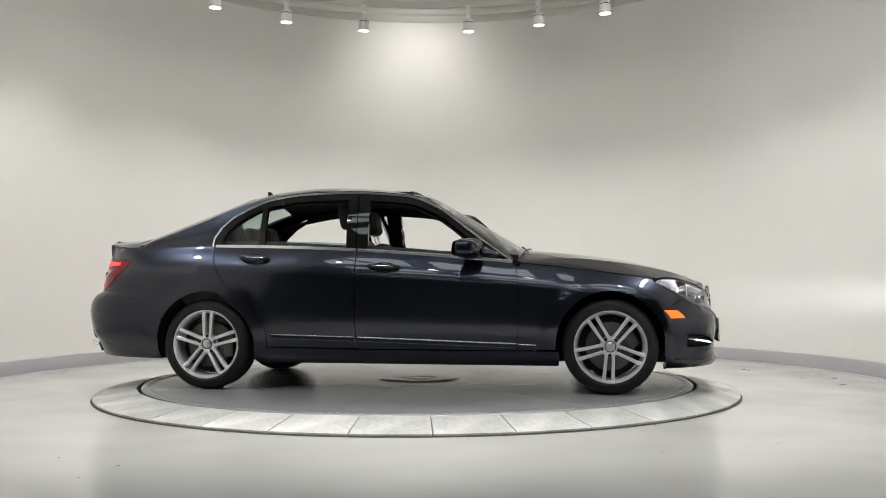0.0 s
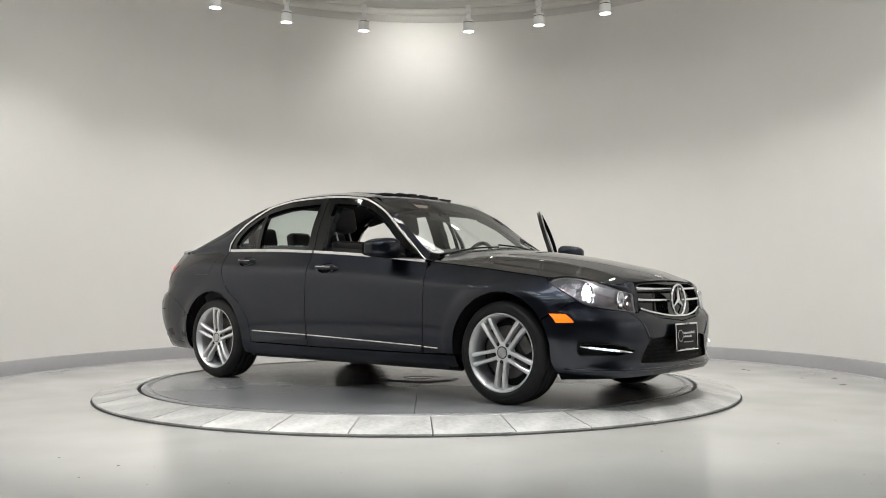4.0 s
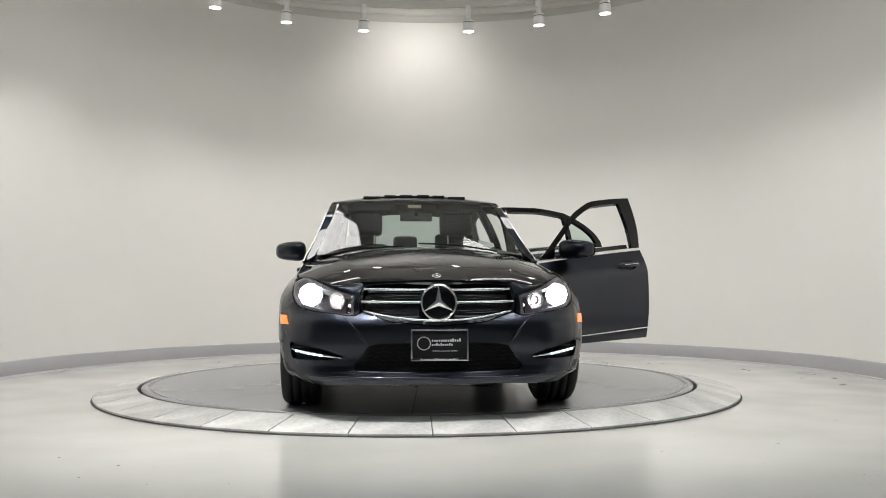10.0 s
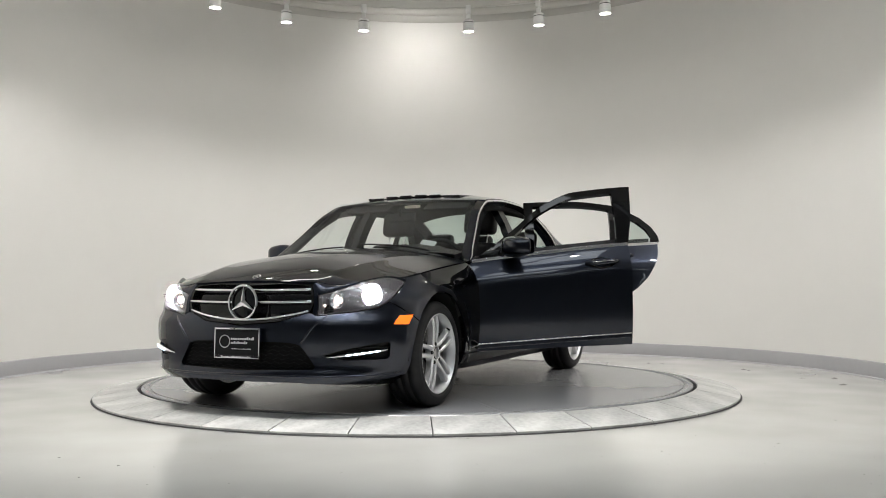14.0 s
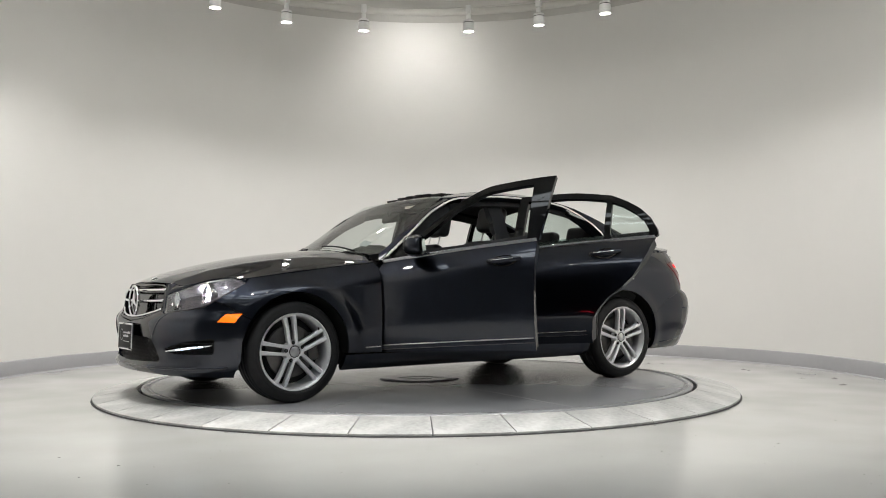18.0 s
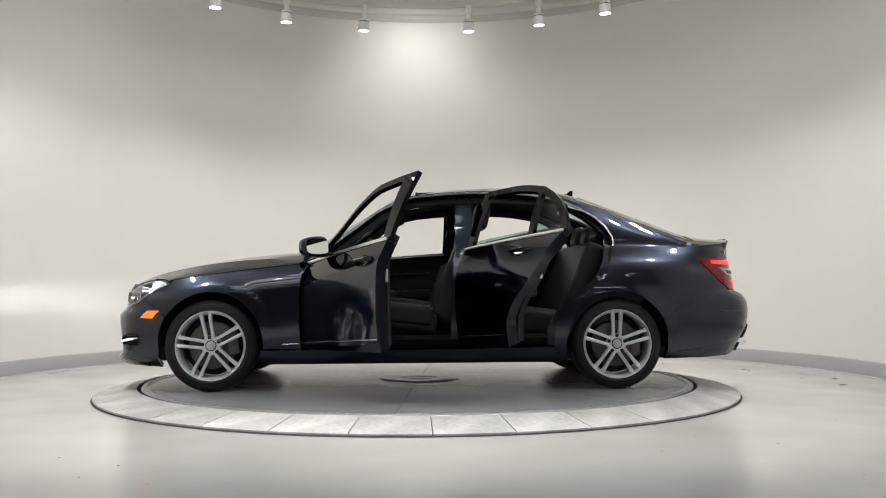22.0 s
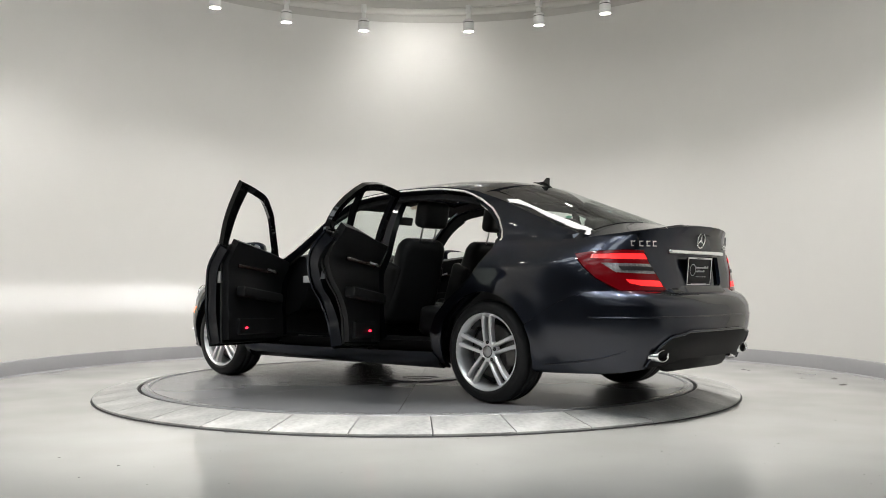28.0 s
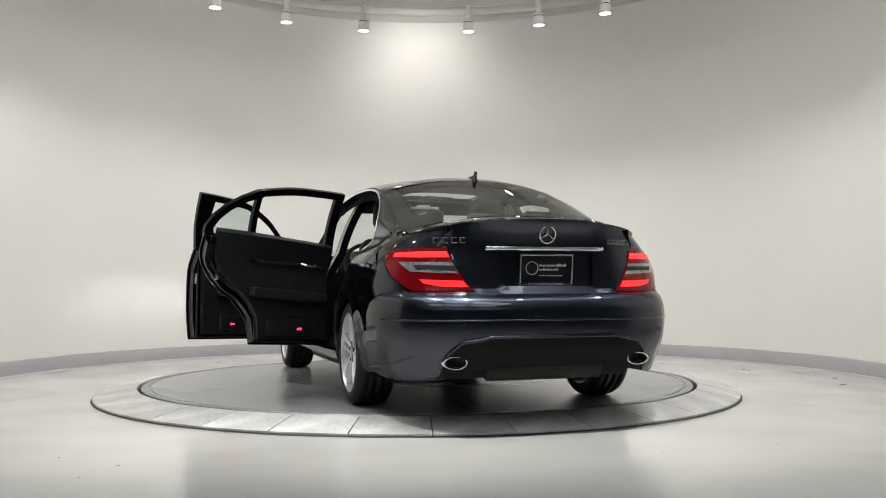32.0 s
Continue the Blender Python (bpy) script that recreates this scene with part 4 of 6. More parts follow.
def strip(pts, h, d):
    """A slim flat-topped bead along 3D points on the left side; h: height, d: how far it stands out."""
    V, F = [], []
    n = len(pts)
    for i, p in enumerate(pts):
        a, b = np.array(pts[max(0, i - 1)]), np.array(pts[min(n - 1, i + 1)])
        t = (b - a) / max(np.linalg.norm(b - a), 1e-9)
        o = np.array((0, 1.0, 0.0))
        u = np.cross(t, o)
        u /= max(np.linalg.norm(u), 1e-9)
        p = np.array(p)
        for s, k in ((-0.5, -0.004), (-0.42, d * 0.8), (0, d), (0.42, d * 0.8), (0.5, -0.004)):
            V.append(tuple(p + u * h * s + o * k))
    for i in range(n - 1):
        for q in range(4):
            F.append((i * 5 + q, i * 5 + q + 1, i * 5 + 6 + q, i * 5 + 5 + q))
    F.append((0, 1, 2, 3, 4)[::-1])
    F.append(tuple((n - 1) * 5 + q for q in range(5)))
    fn = np.zeros(3)
    for f in F[:-2]:
        a, b, c = (np.array(V[f[k]]) for k in range(3))
        fn += np.cross(b - a, c - a)
    if fn[1] < 0:
        F = [f[::-1] for f in F]
    return V, F


HINGES = {"front": (0.735, 0.845), "rear": (-0.335, 0.845)}
OPEN = {"front": -59.3, "rear": -64.0}
LEAN = {"front": 2.0, "rear": 2.5}


def shrink(poly, d):
    """An outline moved inwards by about d."""
    q = np.array(poly, float)
    c = q.mean(0)
    out = []
    for p in q:
        v = c - p
        out.append(tuple(p + v / np.linalg.norm(v) * d))
    return out


def inner_y(dep):
    return lambda x, z: np.stack([x, side_y(x, np.minimum(z, belt(x))) * 0 + np.minimum(side_y(x, z), 0.86) - dep, z], -1)


def handle(door, place, x, z, mirror):
    y = float(side_y(x, z))
    cup = lathe([(0.001, -0.006), (0.6, -0.004), (0.9, 0.001), (1.0, 0.004)], 28, axis="y")
    V = [(x + p[0] * 0.085, y + p[1], z - 0.004 + p[2] * 0.034) for p in cup[0]]
    V = [(a, float(side_y(a, c)) + b - y + 0.0005, c) for a, b, c in V]
    place("handle_cup", (V, cup[1]), M_BLACK, "dark recess behind the handle")
    pts, rad = [], []
    for k in range(13):
        s = -1 + 2 * k / 12
        px = x - s * 0.108
        pz = z + s * 0.0055
        pts.append((px, float(side_y(px, pz)) + 0.034 * (1 - s ** 4) + 0.002, pz))
        rad.append(0.0135 - 0.004 * s ** 4)
    V, F = tube(pts, rad, 12)
    V = [(v[0], v[1], pts[i // 12][2] + (v[2] - pts[i // 12][2]) * 1.25) for i, v in enumerate(V)]
    place("handle", (V, F), M_PAINT, "body-coloured pull handle")
    V, F = tube([(p[0], p[1] + 0.011, p[2] + 0.006) for p in pts[2:11]], 0.0025, 8)
    place("handle_strip", (V, F), M_CHROME, "chrome strip on the handle")


def mirror_shell():
    bm = bmesh.new()
    bmesh.ops.create_uvsphere(bm, u_segments=28, v_segments=16, radius=1.0)
    for v in bm.verts:
        p = v.co.copy()
        p = Vector([math.copysign(abs(c) ** 0.62, c) for c in p])
        # flat rear face, rounded front, taper outwards
        x = p.x * (0.095 if p.x > 0 else 0.042)
        tz = 0.062 - 0.010 * p.y
        v.co = Vector((x + 0.44 + 0.034 * -p.y, 0.905 + p.y * 0.107, 0.935 + p.z * tz - 0.012 * (p.y + 1) * 0 + (0.006 if p.z > 0 else -0.002)))
    V = [tuple(v.co) for v in bm.verts]
    F = [tuple(v.index for v in f.verts) for f in bm.faces]
    bm.free()
    return V, F


def build_door(kind, side):
    """side: 1 left and open, -1 right and shut."""
    hx, hy = HINGES[kind]
    low = door_front_low() if kind == "front" else door_rear_low()
    back = 0.062
    skin = sheet(low, L_side, (0, 1, 0), step=0.03, flange=0.012)
    shell_out = shrink(low, 0.012)
    shell = sheet(shell_out, L_side, (0, 1, 0), step=0.05, back=back, offset=-0.010)

    def fit(VF):
        VF = move(VF, (-hx, -hy, 0))
        if side < 0:
            VF = flip(VF)
        return VF
    nm = "door"
    label = ("open" if side > 0 else "closed") + (" front door" if kind == "front" else " rear door") + " in dark blue-grey paint"
    door = clean(put(nm, *fit(skin), M_PAINT, CAR, label))
    lean = pose(0, 0, 0, LEAN[kind])
    door.matrix_basis = pose(hx, side * hy, 0) @ (lean @ pose(0, 0, 0, 0, 0, OPEN[kind]) @ lean.inverted() if side > 0 else Matrix())

    def place(name, VF, m, lab="", angle=35):
        return clean(put(name, *fit(VF), m, door, lab), angle)
    place("door_shell", shell, M_JAMB, "painted inner edge of the door")
    # inner trim
    mid_x = float(np.mean([p[0] for p in low]))
    trim_poly = [(mid_x + (x - mid_x) * 0.90, 0.312 + (z - 0.272) * 0.962) for x, z in low]
    trim = sheet(trim_poly, inner_y(0.112), (0, -1, 0), step=0.05, back=0.042)
    place("trim_panel", trim, M_LEATHER, "black inner door trim")
    seal = [tuple(p) for p in shrink(low, 0.034)]
    sv = [(x, float(min(side_y(x, z), 0.86)) - back - 0.012, z) for x, z in dens(seal, 0.05)]
    place("door_seal", tube(sv, 0.009, 6, closed=True), M_SEAL, "black rubber seal")
    # arm rest, wood strip, pull
    xa, xb = (0.55, -0.15) if kind == "front" else (-0.42, -1.02)
    bm = bmesh.new()
    yy = 0.712
    box(bm, (abs(xa - xb), 0.07, 0.07), pose((xa + xb) / 2, yy, 0.615, 0, 3, 0), 0.025, 3)
    V = [tuple(v.co) for v in bm.verts]
    F = [tuple(v.index for v in f.verts) for f in bm.faces]
    bm.free()
    place("arm_rest", (V, F), M_LEATHER)
    wz = 0.80 if kind == "front" else 0.83
    w = [(x, 0.726, wz - 0.03 * (x - xb)) for x in np.linspace(xb, xa, 8)]
    V, F = strip([(p[0], -p[1], p[2]) for p in w], 0.024, 0.006)
    place("wood_strip", ([(a, -b, c) for a, b, c in V], [f[::-1] for f in F]), M_WOOD, "dark polished wood strip")
    px = xa - 0.08
    pull = [(px, 0.722, wz - 0.005), (px - 0.03, 0.700, wz - 0.018), (px - 0.09, 0.696, wz - 0.012), (px - 0.12, 0.722, wz)]
    place("inner_handle", tube(pull, 0.008, 8), M_SATIN, "silver inner door pull")
    rx = (-0.01, 0.390) if kind == "front" else (-0.62, 0.391)
    bm = bmesh.new()
    box(bm, (0.034, 0.010, 0.014), pose(rx[0], 0.728, rx[1]), 0.003)
    V, F = [tuple(v.co) for v in bm.verts], [tuple(v.index for v in f.verts) for f in bm.faces]
    bm.free()
    place("door_lamp", (V, F), M_REDDOT, "small red door warning lamp")
    # pocket along the foot of the trim
    pxa, pxb = (0.52, -0.12) if kind == "front" else (-0.50, -0.88)
    bm = bmesh.new()
    box(bm, (abs(pxa - pxb), 0.045, 0.11), pose((pxa + pxb) / 2, 0.751, 0.40), 0.018, 3)
    V, F = [tuple(v.co) for v in bm.verts], [tuple(v.index for v in f.verts) for f in bm.faces]
    bm.free()
    place("map_pocket", (V, F), M_TRIM, "black door pocket")
    # latch on the rear edge
    lx, lz = (-0.295, 0.72) if kind == "front" else (-1.225, 0.735)
    bm = bmesh.new()
    box(bm, (0.012, 0.035, 0.075), pose(lx + 0.004, 0.80, lz), 0.004)
    V, F = [tuple(v.co) for v in bm.verts], [tuple(v.index for v in f.verts) for f in bm.faces]
    bm.free()
    place("latch", (V, F), M_SATIN, "silver latch plate")
    # window frame
    if kind == "front":
        out, hole = frame_front(0.055 if side > 0 else 0.0)
        holes = [hole]
    else:
        out, hole = frame_rear()
        bar = -1.03
        b0, b1 = float(belt(bar)) + 0.012, 1.262
        h1 = [p for p in hole if p[0] > bar + 0.02] + []
        k = [i for i, p in enumerate(hole) if p[0] > bar + 0.02]
        first = [p for p in hole if p[0] > bar + 0.02]
        second = [p for p in hole if p[0] < bar - 0.02]
        h1 = first + [(bar + 0.014, 1.245), (bar + 0.022, b0)]
        h2 = [(bar - 0.022, b0), (bar - 0.024, 1.235)] + second
        holes = [h1, h2]
    fr = sheet(out, L_side, (0, 1, 0), holes, step=0.03, back=0.030, offset=-0.006)
    place("window_frame", fr, M_BLACK, "black window frame")
    if kind == "rear":
        q = sheet(shrink(holes[1], -0.006), L_side, (0, 1, 0), step=0.04, flange=0, offset=-0.02)
        g = place("quarter_pane", q, M_TINT, "pale green fixed quarter pane")
        g.visible_shadow = False
        x0, x1 = -0.395, -1.015
        dz = 0.05
    else:
        x0, x1 = 0.50, -0.26
        dz = 0.018
    low_glass = [(x, float(belt(x)) - 0.01) for x in np.linspace(x0, x1, 8)] + [(x, float(belt(x)) + dz) for x in np.linspace(x1, x0, 8)]
    g = place("lowered_pane", sheet(low_glass, L_side, (0, 1, 0), step=0.04, back=0.004, offset=-0.02), M_TINT, "pale green side glass, wound down")
    g.visible_shadow = False
    kx = -0.19 if kind == "front" else -0.45
    bz = float(belt(kx))
    place("lock_pin", tube([(kx, float(side_y(kx, bz)) - 0.05, bz - 0.01), (kx, float(side_y(kx, bz)) - 0.052, bz + 0.035)], 0.004, 8), M_TRIM)
    # chrome at the belt, moulding below, handle
    bx = (0.742, -0.318) if kind == "front" else (-0.332, -1.37)
    place("belt_chrome", strip(on_side(belt_line(*bx, 16, 0.002), 0.002), 0.023, 0.009), M_BRIGHT, "chrome strip under the windows")
    mz = curve([-0.92, -0.306, 0.90], [0.368, 0.352, 0.310])
    mx = (0.766, -0.302) if kind == "front" else (-0.322, -0.905)
    place("moulding", strip(on_side([(x, float(mz(x)) - 0.014) for x in np.linspace(*mx, 14)], 0.001), 0.030, 0.006), M_PAINT, "painted rubbing strip")
    place("moulding_chrome", strip(on_side([(x, float(mz(x))) for x in np.linspace(*mx, 14)], 0.003), 0.009, 0.006), M_BRIGHT, "slim chrome line on the rubbing strip")
    hxz = (-0.123, 0.820) if kind == "front" else (-1.045, 0.884)
    handle(door, place, *hxz, side < 0)
    if kind == "front":
        mv = mirror_shell()
        place("mirror_housing", mv, M_PAINT, "body-coloured door mirror", 60)
        face = lathe([(0.001, 0.0), (0.9, 0.0), (1.0, 0.003)], 36, axis="y")
        V = []
        for p in face[0]:
            a = math.atan2(p[2], p[0])
            r = math.hypot(p[0], p[2])
            k = r / max(abs(math.cos(a)) ** 4 + abs(math.sin(a)) ** 4, 1e-6) ** 0.25
            V.append((0.394 - 0.0335 * k * math.cos(a) + 0.006 * k * math.sin(a), 0.905 + 0.093 * k * math.cos(a), 0.937 + 0.05 * k * math.sin(a)))
        place("mirror_glass", (V, face[1]), M_BLADE, "mirror glass")
        V, F = tube([(0.50, 0.76, 0.885), (0.50, 0.81, 0.89), (0.49, 0.85, 0.905)], [0.035, 0.03, 0.026], 10)
        place("mirror_foot", ([(a, b, 0.888 + (c - 0.888) * 0.55) for a, b, c in V], F), M_TRIM, "black mirror foot")
        # speaker and map pocket
        place("speaker_ring", [([(x + 0.52, 0.745 - 0.01, z + 0.43) for x, y, z in lathe([(0.07, 0), (0.075, 0.0), (0.075, 0.01)], 28, axis="y")[0]]), lathe([(0.07, 0), (0.075, 0.0), (0.075, 0.01)], 28, axis="y")[1]], M_TRIM)
    return door


def glass_and_pillars():
    def ye(x):
        return float(rail_y(x))
    # windscreen
    cowl = [(0.765 + 0.07 * (1 - (y / 0.70) ** 2), y) for y in np.linspace(-0.70, 0.70, 17)]
    sides = [(x, ye(x) - 0.05) for x in np.linspace(0.66, 0.16, 10)]
    top = [(0.105 + 0.03 * (1 - (y / 0.57) ** 2), y) for y in np.linspace(0.572, -0.572, 13)]
    ws = cowl + sides + top + [(x, -y) for x, y in sides[::-1]]
    g = clean(put("windscreen", *sheet(ws, L_SCREEN, (0, 0, 1), step=0.05, flange=0, offset=0.001), M_GLASS, CAR, "clear windscreen"))
    g.visible_shadow = False
    # pillars beside the windscreen
    pil = [(x, ye(x) + 0.002) for x in np.linspace(0.76, 0.09, 16)] + [(x, ye(x) - 0.052) for x in np.linspace(0.09, 0.72, 16)]
    p = sheet(pil, L_top, (0, 0.4, 1), step=0.025, flange=0.02)
    for VF in (p, flip(p)):
        clean(put("a_pillar", *VF, M_PAINT, CAR))
    # rail edge above the doors, down to the door tops
    rl = rail_line(0.75, -1.06, 26) + rail_line(-1.06, 0.75, 26, -0.018)
    r = sheet(rl, L_side, (0, 1, 0), step=0.02, flange=0.05)
    for VF in (r, flip(r)):
        clean(put("roof_rail", *VF, M_PAINT, CAR))
    # rear window and the pillars beside it
    def wy(x):
        return ye(x) - 0.075 + 0.03 * (-1.2 - x) / 0.78 * -1
    rear = [(-1.215 - 0.03 * (1 - (y / 0.52) ** 2), y) for y in np.linspace(0.52, -0.52, 13)]
    low = [(-1.965 - 0.03 * (1 - (y / 0.58) ** 2), y) for y in np.linspace(-0.575, 0.575, 13)]
    rw = rear + low
    g = clean(put("rear_window", *sheet(rw, L_REAR, (0, 0, 1), step=0.05, flange=0, offset=0.0015), M_TINT, CAR, "faintly green heated rear window"))
    g.visible_shadow = False
    cp = [(x, ye(x) + 0.001) for x in np.linspace(-1.13, -2.0, 18)] + [(-2.01, 0.585), (-1.965, 0.577)] + [(-1.215 - 0.75 * k, 0.522 + 0.053 * k) for k in np.linspace(1, 0, 10)] + [(-1.18, 0.53)]
    c = sheet(cp, L_top, (0, 0.4, 1), step=0.03, flange=0.02)
    for VF in (c, flip(c)):
        clean(put("c_pillar", *VF, M_PAINT, CAR))
    # strip of body between roof, window and boot
    sh = [(-1.975 - 0.03 * (1 - (y / 0.58) ** 2), y) for y in np.linspace(0.585, -0.585, 13)] + [(-2.012, y) for y in np.linspace(-0.6, 0.6, 9)]
    clean(put("rear_shelf_edge", *sheet(sh, L_top, (0, 0, 1), step=0.03, flange=0.01, offset=-0.003), M_TRIM, CAR))
    cw = [(0.855 - 0.08 * (y / 0.74) ** 2, y) for y in np.linspace(-0.72, 0.72, 15)] + [(0.76 + 0.07 * (1 - (y / 0.70) ** 2), y) for y in np.linspace(0.70, -0.70, 15)]
    clean(put("cowl", *sheet(cw, L_top, (0, 0, 1), step=0.03, flange=0.02, offset=-0.008), M_TRIM, CAR, "black plastic cowl"))
    # chrome round the windows
    path = [(x, float(rail_z(x)) - 0.013) for x in np.linspace(0.742, -1.0, 34)] + [(-1.06, 1.282), (-1.165, 1.236), (-1.268, 1.176), (-1.342, 1.105), (-1.386, 1.03), (-1.393, 0.985), (-1.385, 0.967)]
    s = strip(on_side(path, 0.001), 0.015, 0.003)
    for VF in (s, flip(s)):
        clean(put("window_chrome", *VF, M_BRIGHT, CAR, "chrome bead round the side windows"))
    # rubbing strip on the fender
    mz = [(0.90, 0.306), (0.79, 0.311)]
    s = strip(on_side(mz, 0.003), 0.009, 0.006)
    for VF in (s, flip(s)):
        clean(put("moulding_chrome", *VF, M_BRIGHT, CAR))
    # B pillars, hinge pillars and inner sills
    b = [(-0.235, 0.27), (-0.255, 0.8), (-0.285, float(rail_z(-0.28)) - 0.02), (-0.40, float(rail_z(-0.4)) - 0.02), (-0.40, 0.8), (-0.43, 0.27)]
    b = sheet(b, L_side, (0, 1, 0), step=0.05, back=0.05, offset=-0.055)
    h = [(0.79, 0.24), (0.79, 0.83), (0.66, 0.90), (0.64, 0.7), (0.66, 0.24)]
    h = sheet(h, L_side, (0, 1, 0), step=0.05, back=0.05, offset=-0.05)
    sl = [(0.80, 0.20), (0.80, 0.31), (-0.9, 0.33), (-0.97, 0.20)]
    sl = sheet(sl, L_side, (0, 1, 0), step=0.06, back=0.10, offset=-0.05)
    q = [(-0.90, 0.25), (-0.90, 0.40), (-0.95, 0.50), (-1.05, 0.61), (-1.15, 0.68), (-1.24, 0.76), (-1.30, 0.88), (-1.33, 0.97), (-1.34, 1.04), (-1.28, 1.12), (-1.2, 1.19), (-1.06, 1.27), (-1.3, 1.2), (-1.46, 1.05), (-1.46, 0.85), (-1.3, 0.66), (-1.1, 0.5), (-1.0, 0.25)]
    q = sheet(q, L_side, (0, 1, 0), step=0.05, back=0.04, offset=-0.03)
    for VF in (b, flip(b)):
        clean(put("b_pillar", *VF, M_JAMB, CAR))
    for VF in (h, flip(h)):
        clean(put("hinge_pillar", *VF, M_JAMB, CAR))
    for VF in (sl, flip(sl)):
        clean(put("inner_sill", *VF, M_DIFF, CAR))
    for VF in (q, flip(q)):
        clean(put("door_jamb", *VF, M_JAMB, CAR))
    for sgn in (1, -1):
        bm = bmesh.new()
        box(bm, (0.62, 0.03, 0.006), pose(0.19, sgn * 0.775, 0.334), 0.002)
        part("sill_plate", bm, M_SATIN, CAR, "bright sill plate")
        bm = bmesh.new()
        box(bm, (0.008, 0.02, 0.05), pose(-1.27, sgn * 0.78, 0.72), 0.003)
        part("striker", bm, M_SATIN, CAR)
        # check straps between pillar and door
    for kind, (ax, ay) in (("front", (0.70, 0.79)), ("rear", (-0.33, 0.80))):
        a = radians(OPEN[kind])
        hx, hy = HINGES[kind]
        dx, dy = -0.14, -0.06
        put("door_strap", *tube([(ax, ay, 0.60), (hx + dx * math.cos(a) - dy * math.sin(a), hy + dx * math.sin(a) + dy * math.cos(a), 0.60)], 0.008, 8), M_SATIN, CAR)
    # wipers
    for y0, x0, y1 in ((0.52, 0.79, -0.02), (-0.12, 0.83, -0.62)):
        pts = []
        for k in np.linspace(0, 1, 8):
            y = y0 + (y1 - y0) * k
            x = x0 - 0.03 * k
            pts.append((x, y, float(top_z(x, y)) + 0.012))
        put("wiper", *tube(pts, 0.006, 6), M_TRIM, CAR, "black wiper arm")
    # sunroof: raised wind deflector and slid-back glass
    for i in range(6):
        w = 0.145 if i in (0, 5) else 0.105
        y = (-0.325, -0.185, -0.065, 0.065, 0.185, 0.325)[i]
        bm = bmesh.new()
        box(bm, (0.05, w - 0.012, 0.014), pose(-0.03, y, float(top_z(-0.03, y)) + 0.006 - 0.04 * y * y, 0, -8, 0), 0.004)
        part("deflector_blade", bm, M_TRIM, CAR, "black sunroof wind deflector")
    put("deflector_rail", *tube([(-0.03, y, float(top_z(-0.03, y)) + 0.003 - 0.04 * y * y) for y in np.linspace(-0.39, 0.39, 12)], 0.005, 6), M_TRIM, CAR)
    for y in (-0.38, 0.38):
        put("deflector_arm", *tube([(-0.03, y, float(top_z(-0.03, y)) + 0.008), (-0.36, y, float(top_z(-0.36, y)) - 0.02)], 0.006, 6), M_TRIM, CAR)
    sg = [(-0.42, -0.40), (-0.42, 0.40), (-0.84, 0.40), (-0.84, -0.40)]
    clean(put("sunroof_glass", *sheet(sg, L_top, (0, 0, 1), step=0.05, flange=0.004, offset=-0.03), M_BLACK, CAR, "dark tinted sunroof glass, slid back"))
    # aerial
    fin = [(-1.11, 0), (-1.165, 0.014), (-1.195, 0.030), (-1.222, 0.064), (-1.242, 0.068), (-1.240, 0.020), (-1.268, 0.0)]
    V, F = [], []
    for x, h in fin:
        z0 = 1.374 + (x + 1.19) * 0.36
        for y in (-0.016 if h < 0.02 else -0.005, 0.016 if h < 0.02 else 0.005):
            V.append((x, y, z0 + h))
    n = len(fin)
    F = [(2 * i, 2 * i + 1, 2 * i + 3, 2 * i + 2) for i in range(n - 1)] + [tuple(2 * i for i in range(n))[::-1], tuple(2 * i + 1 for i in range(n))] + [(0, 2 * n - 2, 2 * n - 1, 1)]
    put("aerial", V, F, M_BLACK, CAR, "black fin aerial", smooth=False)


def lathe_at(profile, n, at, aim):
    """A turned shape whose axis points along aim."""
    V, F = lathe(profile, n)
    m = Vector(aim).to_track_quat("Z", "Y").to_matrix()
    return [tuple(m @ Vector(v) + Vector(at)) for v in V], F


def star(name, at, R, thick, parent, aim, lean=0.0):
    """A ring with three arms that taper outwards."""
    parts = [tube([(R * math.cos(a), R * math.sin(a), 0) for a in np.linspace(0, 2 * math.pi, 41)[:-1]], thick, 8, closed=True)]
    for k in range(3):
        a = radians(90 + 120 * k)
        d, t = np.array((math.cos(a), math.sin(a), 0)), np.array((-math.sin(a), math.cos(a), 0))
        w = R * 0.17
        V = [d * R * 0.98 + (0, 0, 0.0), -d * R * 0.06 + t * w * 0.9, -d * R * 0.06 - t * w * 0.9, d * R * 0.02 + np.array((0, 0, thick * 1.6))]
        V = [tuple(d * R * 0.98), tuple(t * w + d * w * 0.5), tuple((0, 0, thick * 1.5)), tuple(-t * w + d * w * 0.5), (0, 0, -thick)]
        parts.append((V, [(0, 1, 2), (0, 2, 3), (0, 3, 4), (0, 4, 1), (1, 4, 2), (2, 4, 3)]))
    V, F = join(*parts)
    m = Vector(aim).to_track_quat("Z", "Y").to_matrix()
    ob = put(name, [tuple(m @ Vector(v) + Vector(at)) for v in V], F, M_CHROME, parent, "round chrome emblem")
    return clean(ob, 25)


